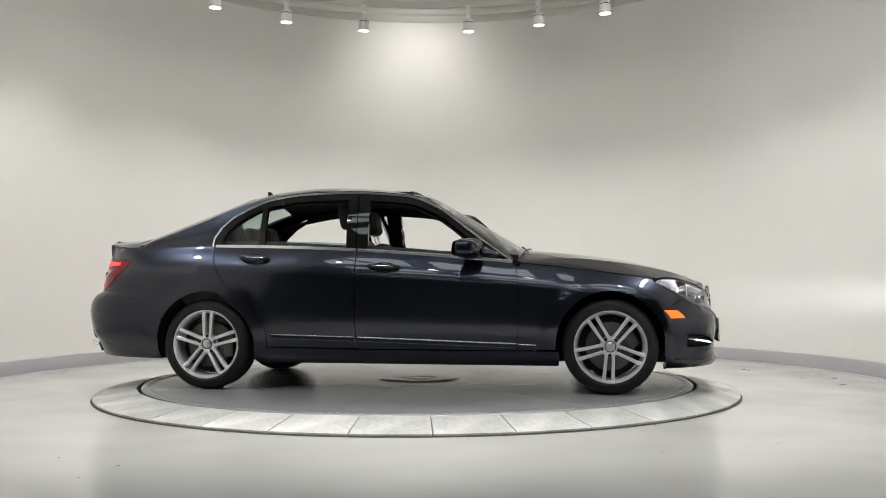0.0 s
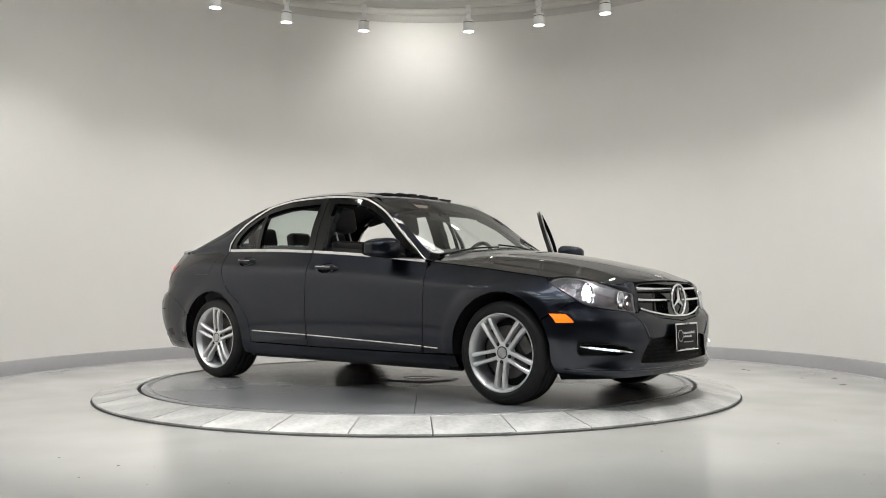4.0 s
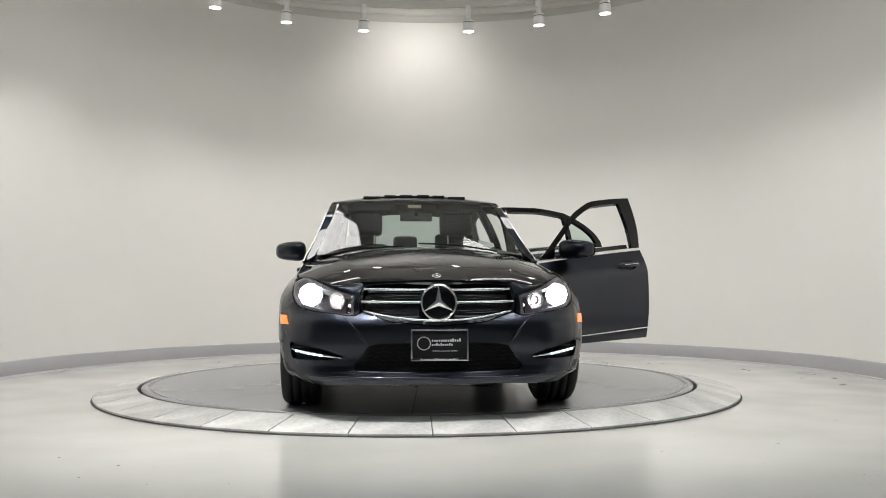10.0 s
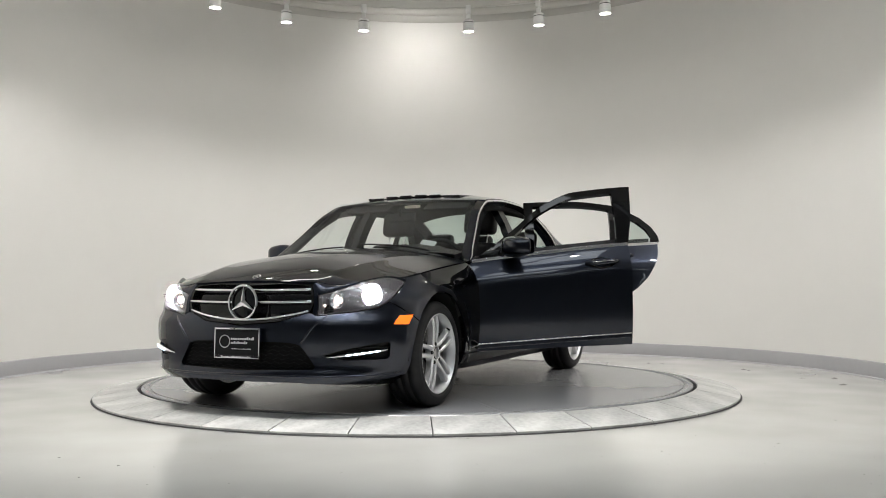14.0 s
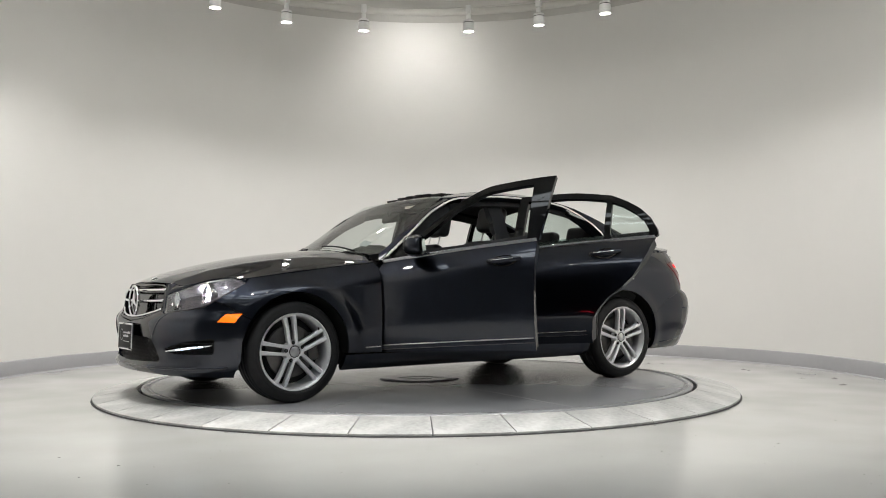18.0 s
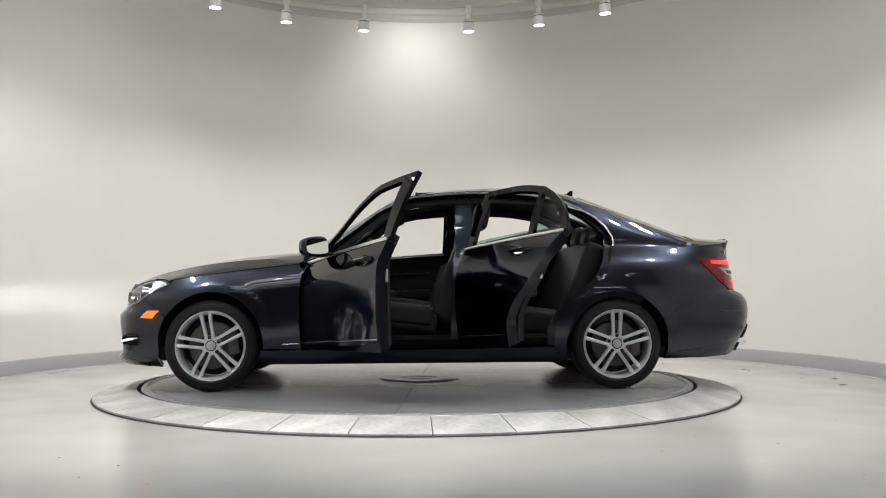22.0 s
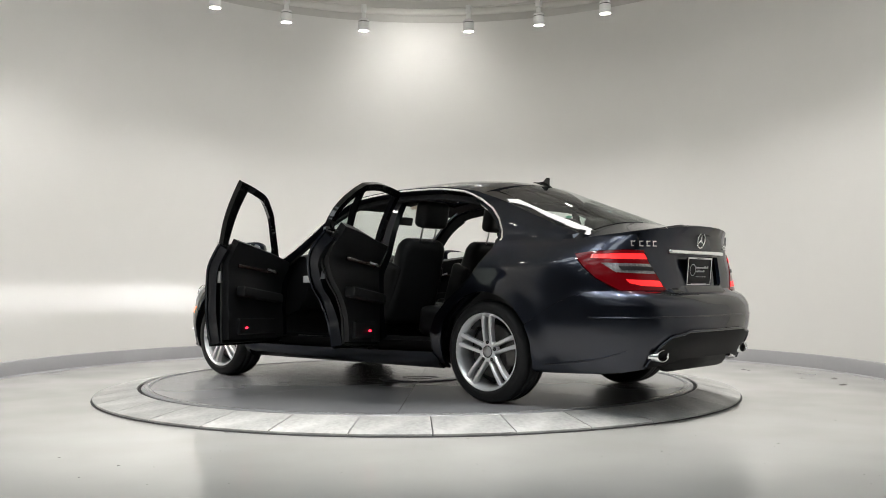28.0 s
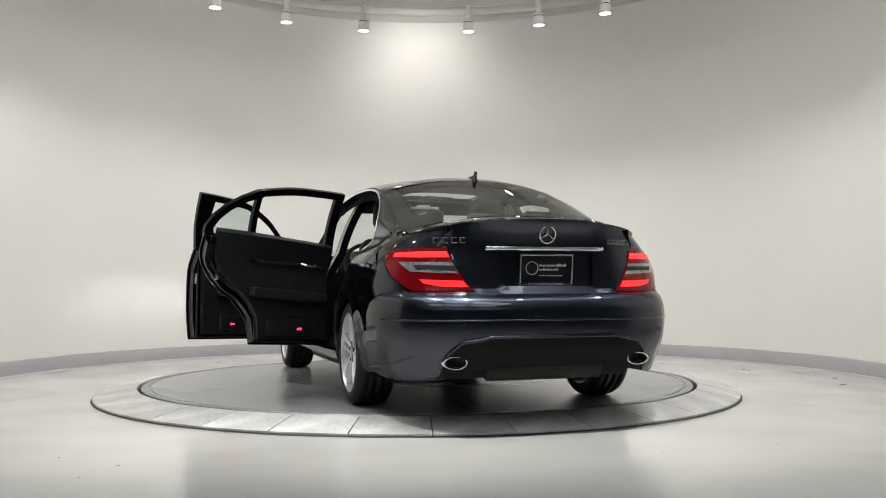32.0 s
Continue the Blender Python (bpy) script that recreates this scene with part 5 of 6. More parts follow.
def plate(name, at, sgn, label):
    """A dark dealer plate in a chrome frame, lettering as bars; sgn: 1 at the nose, -1 at the tail."""
    bm = bmesh.new()
    box(bm, (0.008, 0.30, 0.150), Matrix(), 0.003)
    p = part(name, bm, M_PLATE, CAR, label, at=at @ Matrix.Diagonal((1, 0.95, 0.93, 1)))
    w, h = 0.157, 0.081
    bm = bmesh.new()
    for y, z, sy, sz in ((0, h, 2 * w + 0.008, 0.010), (0, -h - 0.008, 2 * w + 0.008, 0.006), (w, 0, 0.009, 2 * h), (-w, 0, 0.009, 2 * h)):
        box(bm, (0.012, sy, sz), pose(sgn * 0.002, y, z), 0.002)
    part("plate_frame", bm, M_CHROME, p, "slim chrome plate frame")
    bm = bmesh.new()
    box(bm, (0.011, 2 * w - 0.006, 0.013), pose(sgn * 0.002, 0, -h), 0.002)
    part("name_strip", bm, M_PLATE, p, "black lower strip of the frame")
    s = sgn
    put("emblem_ring", *[(lambda V, F: ([(s * 0.005, s * (x - 0.088) * 1.0, y + 0.006) for x, y, z in V], F))(*tube([(0.036 * math.cos(a), 0.036 * math.sin(a), 0) for a in np.linspace(0, 2 * math.pi, 29)[:-1]], 0.0025, 6, closed=True))][0], M_INK, p)
    for y0, zc, count, wide, hh, ink in ((-0.040, 0.024, 13, 0.0128, 0.017, M_INK), (-0.040, 0.000, 10, 0.0120, 0.015, M_INK), (-0.040, -0.036, 18, 0.0080, 0.006, M_INK),
                                         (-0.105, -0.0815, 24, 0.0088, 0.008, M_INK), (-0.045, 0.0810, 12, 0.0075, 0.005, M_PLATE)):
        bm = bmesh.new()
        rng = random.Random(count)
        for i in range(count):
            tall = hh * rng.choice((0.62, 0.62, 0.7, 1.0))
            box(bm, (0.0016, wide * rng.uniform(0.5, 0.76), tall), pose(s * (0.0048 if abs(zc) < 0.07 else 0.0088), s * (y0 + wide * i), zc - (hh - tall) / 2))
        part("lettering_bar", bm, ink, p, smooth=False)
    return p


def front_end():
    wrapf = lambda u, z: wrap(u, z)
    # headlamps
    lamp_top = [(1.052, 0.714), (1.02, 0.729), (0.985, 0.738), (0.94, 0.740), (0.90, 0.737), (0.83, 0.726), (0.76, 0.711), (0.69, 0.692), (0.62, 0.672), (0.55, 0.655), (0.50, 0.645), (0.482, 0.638)]
    lamp_poly = lamp_top + [(0.468, 0.59), (0.458, 0.545), (0.465, 0.537), (0.50, 0.537), (0.555, 0.546), (0.68, 0.557), (0.795, 0.577), (0.835, 0.594), (0.868, 0.614), (0.92, 0.643), (0.975, 0.674), (1.02, 0.697)]
    # painted strip between grille and lamp
    cheek = [(0.462, 0.700), (0.459, 0.66), (0.445, 0.60), (0.430, 0.56), (0.433, 0.547), (0.453, 0.535), (0.464, 0.59), (0.478, 0.642), (0.476, 0.70)]
    VF = sheet(cheek, wrapf, (1, 0.5, 0), step=0.02, flange=0.015)
    for q in (VF, flip(VF)):
        clean(put("grille_cheek", *q, M_PAINT, CAR))
    # brow: from the bonnet's edge down to the lamp's upper edge
    a = dens(BONNET_EDGE, 0.012, False)
    b = dens([(0.462, 0.698)] + [(u, z + 0.003) for u, z in lamp_top[::-1]], 0.012, False)
    n = 48
    V = []
    for k in range(n + 1):
        pa = a[min(len(a) - 1, int(k * (len(a) - 1) / n + 0.5))]
        pb = b[min(len(b) - 1, int(k * (len(b) - 1) / n + 0.5))]
        A = np.array((pa[0], pa[1], float(top_z(*pa)) - 0.003))
        B = np.array(wrap(*pb), float)
        for s in (0, 0.25, 0.5, 0.75, 1.0):
            q = A + (B - A) * s
            V.append(tuple(q + np.array((0.5, 0.4, 0.5)) * 0.012 * math.sin(math.pi * s)))
    F = [(5 * k + q, 5 * k + q + 1, 5 * k + 6 + q, 5 * k + 5 + q) for k in range(n) for q in range(4)]
    nrm = sum((Vector(V[f[1]]) - Vector(V[f[0]])).cross(Vector(V[f[2]]) - Vector(V[f[0]])).z for f in F)
    brow_ = (V, F if nrm > 0 else [f[::-1] for f in F])
    for VF in (brow_, flip(brow_)):
        clean(put("bonnet_corner", *VF, M_PAINT, CAR))
    cover = sheet(lamp_poly, wrapf, (1, 0.5, 0), step=0.03, flange=0.01, offset=0.0)
    bucket = sheet(shrink(lamp_poly, 0.004), wrapf, (1, 0.5, 0), step=0.03, flange=0.0, offset=-0.075)
    wall_ = sheet(shrink(lamp_poly, 0.002), wrapf, (1, 0.5, 0), [shrink(lamp_poly, 0.02)], step=0.03, flange=0.075, offset=-0.004)
    for s in (1, -1):
        f = (lambda q: q) if s > 0 else flip
        lamp_ = clean(put("headlamp", *f(bucket), M_BUCKET, CAR, "clear headlamp, lit"))
        g = clean(put("lamp_cover", *f(cover), M_LENS, lamp_, "clear lamp cover"))
        g.visible_shadow = False
        clean(put("lamp_surround", *f(wall_), M_BUCKET, lamp_))
        at = (1.825, 0.690, 0.640)
        put("projector_ring", *f(lathe_at([(0.068, 0.052), (0.064, 0.056), (0.058, 0.05), (0.052, 0.02), (0.045, 0.0)], 36, at, (1, 0.05, 0))), M_CHROME, lamp_, "chrome projector ring")
        put("bulb", *f(lathe_at([(0.001, 0.034), (0.024, 0.030), (0.039, 0.018), (0.043, 0.004)][::-1], 32, at, (1, 0.05, 0))), M_BEAM, lamp_, "bright lit projector lens")
        # the dipped beam leaves through a flat black slot
        bm = bmesh.new()
        box(bm, (0.004, 0.074, 0.004), pose(at[0] + 0.036, s * at[1], at[2]))
        part("filament", bm, M_STRIP, lamp_, "bright dipped beam", smooth=False)
        for dz in (-0.0070, 0.0036):
            bm = bmesh.new()
            box(bm, (0.066, 0.084, 0.002), pose(at[0] + 0.072, s * at[1], at[2] + dz))
            part("beam_shade", bm, M_LINER, lamp_, smooth=False)
        P = wrap(u_of("f", 0.545, 0.61), 0.61)
        at = (float(P[0]) - 0.06, float(P[1]), 0.612)
        put("reflector_bowl", *f(lathe_at([(0.046, 0.05), (0.042, 0.052), (0.034, 0.02), (0.012, 0.0)], 28, at, (1, 0, 0))), M_CHROME, lamp_, "chrome reflector bowl")
        put("parking_bulb", *f(lathe_at([(0.001, 0.030), (0.012, 0.026), (0.016, 0.012)][::-1], 18, at, (1, 0, 0))), M_SIDEBEAM, lamp_, "small lit bulb")
        for k, (yy, zz) in enumerate(((0.475, 0.585), (0.53, 0.575))):
            P = wrap(u_of("f", yy, zz), zz)
            put("bulb_dot", *f(lathe_at([(0.001, 0.004), (0.009, 0.0)][::-1], 12, (float(P[0]) - 0.03, float(P[1]), zz), (1, 0, 0))), M_SIDEBEAM, lamp_)
        # amber side marker
        mk = [(1.030, 0.532), (0.938, 0.530), (0.905, 0.484), (1.003, 0.481)]
        clean(put("side_marker", *f(sheet(mk, wrapf, (0, 1, 0), step=0.03, flange=0.01, offset=0.004)), M_AMBER, CAR, "lit amber side marker"))
        # fold from the headlamp's inner corner down to the lower intake
        fold = [wrap(u, z) for u, z in ((0.520, 0.528), (0.478, 0.495), (0.440, 0.455), (0.408, 0.415), (0.384, 0.386))]
        put("bumper_fold", *f(tube([(float(p[0]) - 0.001, float(p[1]), float(p[2])) for p in fold], [0.003, 0.006, 0.007, 0.007, 0.005], 8)), M_PAINT, CAR)
        # daytime lamp with its chrome blade
        bl = []
        for k in np.linspace(0, 1, 14):
            u0, u1 = 0.53, 0.868
            z = 0.310 + 0.040 * k
            P = wrap(u0 + (u1 - u0) * k, z)
            bl.append(tuple(float(c) for c in P))
        rad = [0.004 + 0.0085 * math.sin(math.pi * min(1, max(0, (k - 0.05) / 0.95))) for k in np.linspace(0, 1, 14)]
        drl = clean(put("daytime_lamp", *f(tube([(p[0] - 0.003, p[1] - 0.002, p[2]) for p in bl], rad, 10)), M_CHROME, CAR, "chrome daytime lamp blade"))
        for k in range(5):
            us = [0.53 + (0.868 - 0.53) * (0.30 + 0.58 * (k + q) / 5) for q in (0.06, 0.3, 0.7, 0.94)]
            pp = [wrap(u, 0.310 + 0.040 * (u - 0.53) / 0.338) for u in us]
            put("led", *f(tube([(float(p[0]) + 0.008, float(p[1]) + 0.005, float(p[2]) - 0.001) for p in pp], [0.003, 0.0065, 0.0065, 0.003], 10)), M_DRL, drl, "lit white daytime lamp")
    # lip along the foot of the bumper
    lip = [wrap(u, 0.208 + 0.012 * abs(u) ** 3) for u in np.linspace(-0.98, 0.98, 37)]
    put("bumper_lip", *tube([(float(p[0]), float(p[1]), float(p[2])) for p in lip], 0.0065, 8), M_PAINT, CAR)
    # grille
    gp = [(0.0, 0.711), (0.25, 0.708), (0.41, 0.700), (0.452, 0.690), (0.455, 0.66), (0.441, 0.60), (0.415, 0.555), (0.25, 0.503), (0.0, 0.482)]
    gp = gp + [(-u, z) for u, z in gp[::-1][1:-1]]
    gr = clean(put("grille", *sheet(gp, wrapf, (1, 0, 0), step=0.03, flange=0, offset=-0.035), M_BLACK, CAR, "gloss black grille with chrome bars"))
    clean(put("grille_frame", *sheet(gp, wrapf, (1, 0, 0), [shrink(gp, 0.016)], step=0.025, flange=0.04, offset=-0.002), M_BLACK, gr))
    def bar(zc, half, bow, r, name="grille_bar", out=-0.004):
        pts = []
        for u in np.linspace(-half, half, 25):
            z = zc + bow * (u / half) ** 2
            P = wrap(u, z)
            pts.append((float(P[0]) + out, float(P[1]), z))
        V, F = tube(pts, r, 8)
        V = [(v[0], v[1], pts[i // 8][2] + (v[2] - pts[i // 8][2]) * 0.9) for i, v in enumerate(V)]
        return put(name, V, F, M_CHROME, gr, "chrome grille bar")
    bar(0.668, 0.44, 0.004, 0.0095)
    bar(0.601, 0.43, 0.006, 0.0095)
    bar(0.506, 0.405, 0.050, 0.0085)
    star("emblem", (2.112, 0.0, 0.602), 0.093, 0.007, CAR, (1, 0, 0.05))
    put("emblem_dish", *lathe_at([(0.001, 0.004), (0.05, 0.002), (0.090, -0.004)][::-1], 36, (2.100, 0, 0.602), (1, 0, 0.05)), M_BLACK, CAR)
    star("bonnet_badge", (1.985, 0.0, float(top_z(1.985, 0)) + 0.004), 0.022, 0.003, CAR, (0.5, 0, 1))
    plate("front_plate", pose(2.158, 0, 0.384, 0, -2, 0), 1, "black dealer plate in a chrome frame")
    # mesh in the lower mouth
    for row in range(6):
        z = 0.255 + 0.022 * row
        hw = 0.44 - (z - 0.255) * 0.62
        k = int(hw * 2 / 0.03)
        pts = []
        for i in range(k + 1):
            u = -hw + 2 * hw * i / k
            P = wrap(u, z)
            pts.append((float(P[0]) - 0.014, float(P[1]), z + (0.006 if i % 2 else -0.006)))
        put("mesh_wire", *tube(pts, 0.0020, 5), M_DIFF, CAR)
    # flaps in the outer slots
    for s in (1, -1):
        for z in (0.295, 0.362):
            u0, u1 = u_of("f", 0.60, z), u_of("s", 1.87, z)
            pts = [tuple(float(c) for c in wrap(u0 + (u1 - u0) * k, z)) for k in np.linspace(0, 1, 8)]
            pts = [(p[0] - 0.016, s * (p[1] - 0.008), p[2]) for p in pts]
            put("slot_wire", *tube(pts, 0.004, 6), M_TRIM, CAR)


def rear_end():
    wrapr = lambda u, z: np.where((np.asarray(u) > U3)[:, None], wrap(2 * U3 - u, z) * np.array([1, -1, 1]), wrap(u, z))
    tp = uv(("s", -1.975, 0.868), ("s", -2.06, 0.880), ("s", -2.2, 0.888), ("r", 0.53, 0.886), ("r", 0.415, 0.665), ("r", 0.50, 0.661), ("s", -2.22, 0.664), ("s", -2.11, 0.735), ("s", -2.01, 0.83))

    def lerp_band(z0, z1, ya, yb, sx0, sx1):
        return uv(("s", sx0, z1), ("r", yb + (z1 - z0) * 0.5, z1), ("r", yb, z0), ("s", sx1, z0))
    for s in (1, -1):
        f = (lambda q: q) if s > 0 else flip
        t = clean(put("tail_lamp", *f(sheet(tp, wrapr, (-1, 0.5, 0), step=0.03, flange=0.02, offset=0.003)), M_RED, CAR, "red tail lamp, lit"))
        top = uv(("s", -2.07, 0.861), ("s", -2.2, 0.866), ("r", 0.535, 0.866), ("r", 0.522, 0.836), ("s", -2.2, 0.836), ("s", -2.07, 0.842))
        clean(put("light_bar", *f(sheet(top, wrapr, (-1, 0.5, 0), step=0.03, flange=0.004, offset=0.006)), M_REDGLOW, t, "glowing red light bar"))
        low = uv(("s", -2.235, 0.722), ("r", 0.462, 0.714), ("r", 0.440, 0.682), ("r", 0.58, 0.686), ("s", -2.25, 0.702))
        clean(put("light_bar", *f(sheet(low, wrapr, (-1, 0.5, 0), step=0.03, flange=0.004, offset=0.006)), M_REDGLOW, t, "glowing red light bar"))
        mid = uv(("s", -2.125, 0.815), ("s", -2.2, 0.812), ("r", 0.51, 0.808), ("r", 0.482, 0.752), ("r", 0.6, 0.756), ("s", -2.195, 0.762))
        clean(put("reversing_lens", *f(sheet(mid, wrapr, (-1, 0.5, 0), step=0.03, flange=0.004, offset=0.006)), M_CLEAR, t, "clear reversing lens"))
        dk = uv(("s", -2.2, 0.795), ("r", 0.50, 0.792), ("r", 0.49, 0.770), ("s", -2.215, 0.774))
        clean(put("lens_slot", *f(sheet(dk, wrapr, (-1, 0.5, 0), step=0.03, flange=0.003, offset=0.0085)), M_TRIM, t))
        # exhaust
        V, F = lathe_at([(0.052, -0.10), (0.054, 0.0), (0.050, 0.004), (0.046, 0.0), (0.044, -0.09), (0.001, -0.09)], 36, (0, 0, 0), (-1, 0, 0))
        ex = put("exhaust_tip", [(x - 2.378, s * 0.522 + y * 1.22, 0.300 + z * 0.62) for x, y, z in V], F if True else F, M_CHROME, CAR, "oval chrome exhaust tip")
        put("exhaust_bore", [(x * 0.2 - 2.367, s * 0.522 + y * 1.0, 0.300 + z * 0.5) for x, y, z in V], F, M_LINER, ex, "dark bore")
        put("exhaust_pipe", *tube([(-1.9, s * 0.520, 0.30), (-2.30, s * 0.520, 0.30)], 0.03, 12), M_DARK, CAR)
    # handle strip, badges, plate
    pts = [tuple(float(c) for c in wrapr(np.array([U3 + v]), np.array([0.884]))[0]) for v in np.linspace(-0.375, 0.375, 19)]
    V, F = tube([(p[0] - 0.006, p[1], p[2]) for p in pts], 0.014, 8)
    put("boot_strip", V, F, M_CHROME, CAR, "chrome strip over the plate")
    x0 = float(tail(0.955))
    star("boot_emblem", (x0 - 0.011, 0.0, 0.956), 0.045, 0.0045, CAR, (-1, 0, -0.2))
    for y0, widths, h in ((0.600, (0.036, 0.036, 0.036, 0.036), 0.026), (-0.375, (0.02, 0.022, 0.016, 0.016, 0.012, 0.016), 0.02)):
        y = y0
        for w in widths:
            P = wrapr(np.array([u_of("r", abs(y - w / 2), 0.925) if y > 0 else 2 * U3 - u_of("r", abs(y - w / 2), 0.925)]), np.array([0.925]))[0]
            bm = bmesh.new()
            ang_ = -18 if y > 0 else 12
            for dz in (-h / 2, h / 2):
                box(bm, (0.006, w * 0.9, 0.005), pose(float(P[0]) - 0.003, float(P[1]), 0.925 + dz, 0, 0, ang_ * abs(y) * 1.6), 0.001)
            box(bm, (0.006, 0.005, h), pose(float(P[0]) - 0.003, float(P[1]) + w * 0.36, 0.925), 0.001)
            part("badge_bar", bm, M_CHROME, CAR, "small chrome badge bar")
            y -= w + 0.006
    plate("rear_plate", pose(-2.338, 0, 0.776, 0, -6, 0), -1, "black dealer plate in a chrome frame")
    # crease and lip on the bumper
    pts = [tuple(float(c) for c in wrapr(np.array([U3 + v]), np.array([0.515]))[0]) for v in np.linspace(-1.0, 1.0, 31)]
    put("bumper_crease", *tube([(p[0] - 0.001 if abs(p[1]) < 0.7 else p[0], p[1], p[2]) for p in pts], 0.005, 6), M_PAINT, CAR)
    lip = [(-0.63, 0.232), (-0.575, 0.348), (-0.505, 0.404), (-0.40, 0.418), (-0.36, 0.431), (0.36, 0.431), (0.40, 0.418), (0.505, 0.404), (0.575, 0.348), (0.63, 0.232)]
    pts = [tuple(float(c) for c in wrapr(np.array([U3 + v]), np.array([z]))[0]) for v, z in dens(lip, 0.04, False)]
    put("diffuser_edge", *tube([(p[0] - 0.008, p[1], p[2]) for p in pts], 0.008, 8), M_PAINT, CAR)
    # flick line low on the bumper's corners
    for sgn in (1, -1):
        pts = [wrap(u_of("s", x, z), z) for x, z in ((-1.80, 0.246), (-1.92, 0.258), (-2.05, 0.276), (-2.17, 0.302), (-2.26, 0.335))]
        put("bumper_flick", *tube([(float(p[0]), sgn * (float(p[1]) - 0.002), float(p[2])) for p in pts], [0.003, 0.007, 0.009, 0.007, 0.003], 8), M_PAINT, CAR)
    # fuel flap outline on the right flank
    fl = [(-1.655, 0.915), (-1.50, 0.915), (-1.455, 0.905), (-1.462, 0.80), (-1.475, 0.787), (-1.64, 0.787), (-1.66, 0.80)]
    clean(put("flap_gap", *flip(sheet(shrink(fl, -0.004), L_side, (0, 1, 0), step=0.03, flange=0, offset=0.0008)), M_SEAM, CAR))
    clean(put("fuel_flap", *flip(sheet(fl, L_side, (0, 1, 0), step=0.03, flange=0.003, offset=0.0025)), M_PAINT, CAR))
    put("silencer", *tube([(-2.28, -0.32, 0.27), (-2.28, 0.32, 0.27)], 0.075, 14), M_DARK, CAR)


# ---- cabin ----
def soft_box(size, m, bev=0.04, seg=4):
    bm = bmesh.new()
    box(bm, size, m, bev, seg)
    return bm


def seat(name, y, label):
    s = part(name, soft_box((0.52, 0.50, 0.16), pose(0.10, y, 0.46, 0, -6, 0), 0.05), M_LEATHER, CAR, label)
    for e in (-1, 1):
        part("bolster", soft_box((0.46, 0.09, 0.14), pose(0.10, y + e * 0.22, 0.50, 0, -6, 0), 0.04), M_LEATHER, s)
    bm = soft_box((0.15, 0.50, 0.62), Matrix(), 0.070, 6)
    for v in bm.verts:
        k = max(0.0, (v.co.z - 0.05) / 0.26)
        v.co.y *= 1 - 0.30 * k * k
        v.co.x *= 1 - 0.25 * k
    part("backrest", bm, M_LEATHER, s, at=pose(-0.30, y, 0.73, 0, -19, 0))
    for e in (-1, 1):
        part("back_bolster", soft_box((0.16, 0.09, 0.40), pose(-0.245, y + e * 0.205, 0.66, 0, -19, 0), 0.04), M_LEATHER, s)
    part("headrest", soft_box((0.11, 0.27, 0.19), pose(-0.485, y, 1.19, 0, -12, 0), 0.052, 6), M_LEATHER, s, "padded headrest")
    for e in (-1, 1):
        put("headrest_post", *tube([(-0.42, y + e * 0.07, 0.98), (-0.475, y + e * 0.07, 1.14)], 0.006, 8), M_SATIN, s, "steel headrest post")
    part("seat_base", soft_box((0.45, 0.42, 0.16), pose(0.08, y, 0.33), 0.02, 2), M_TRIM, s)


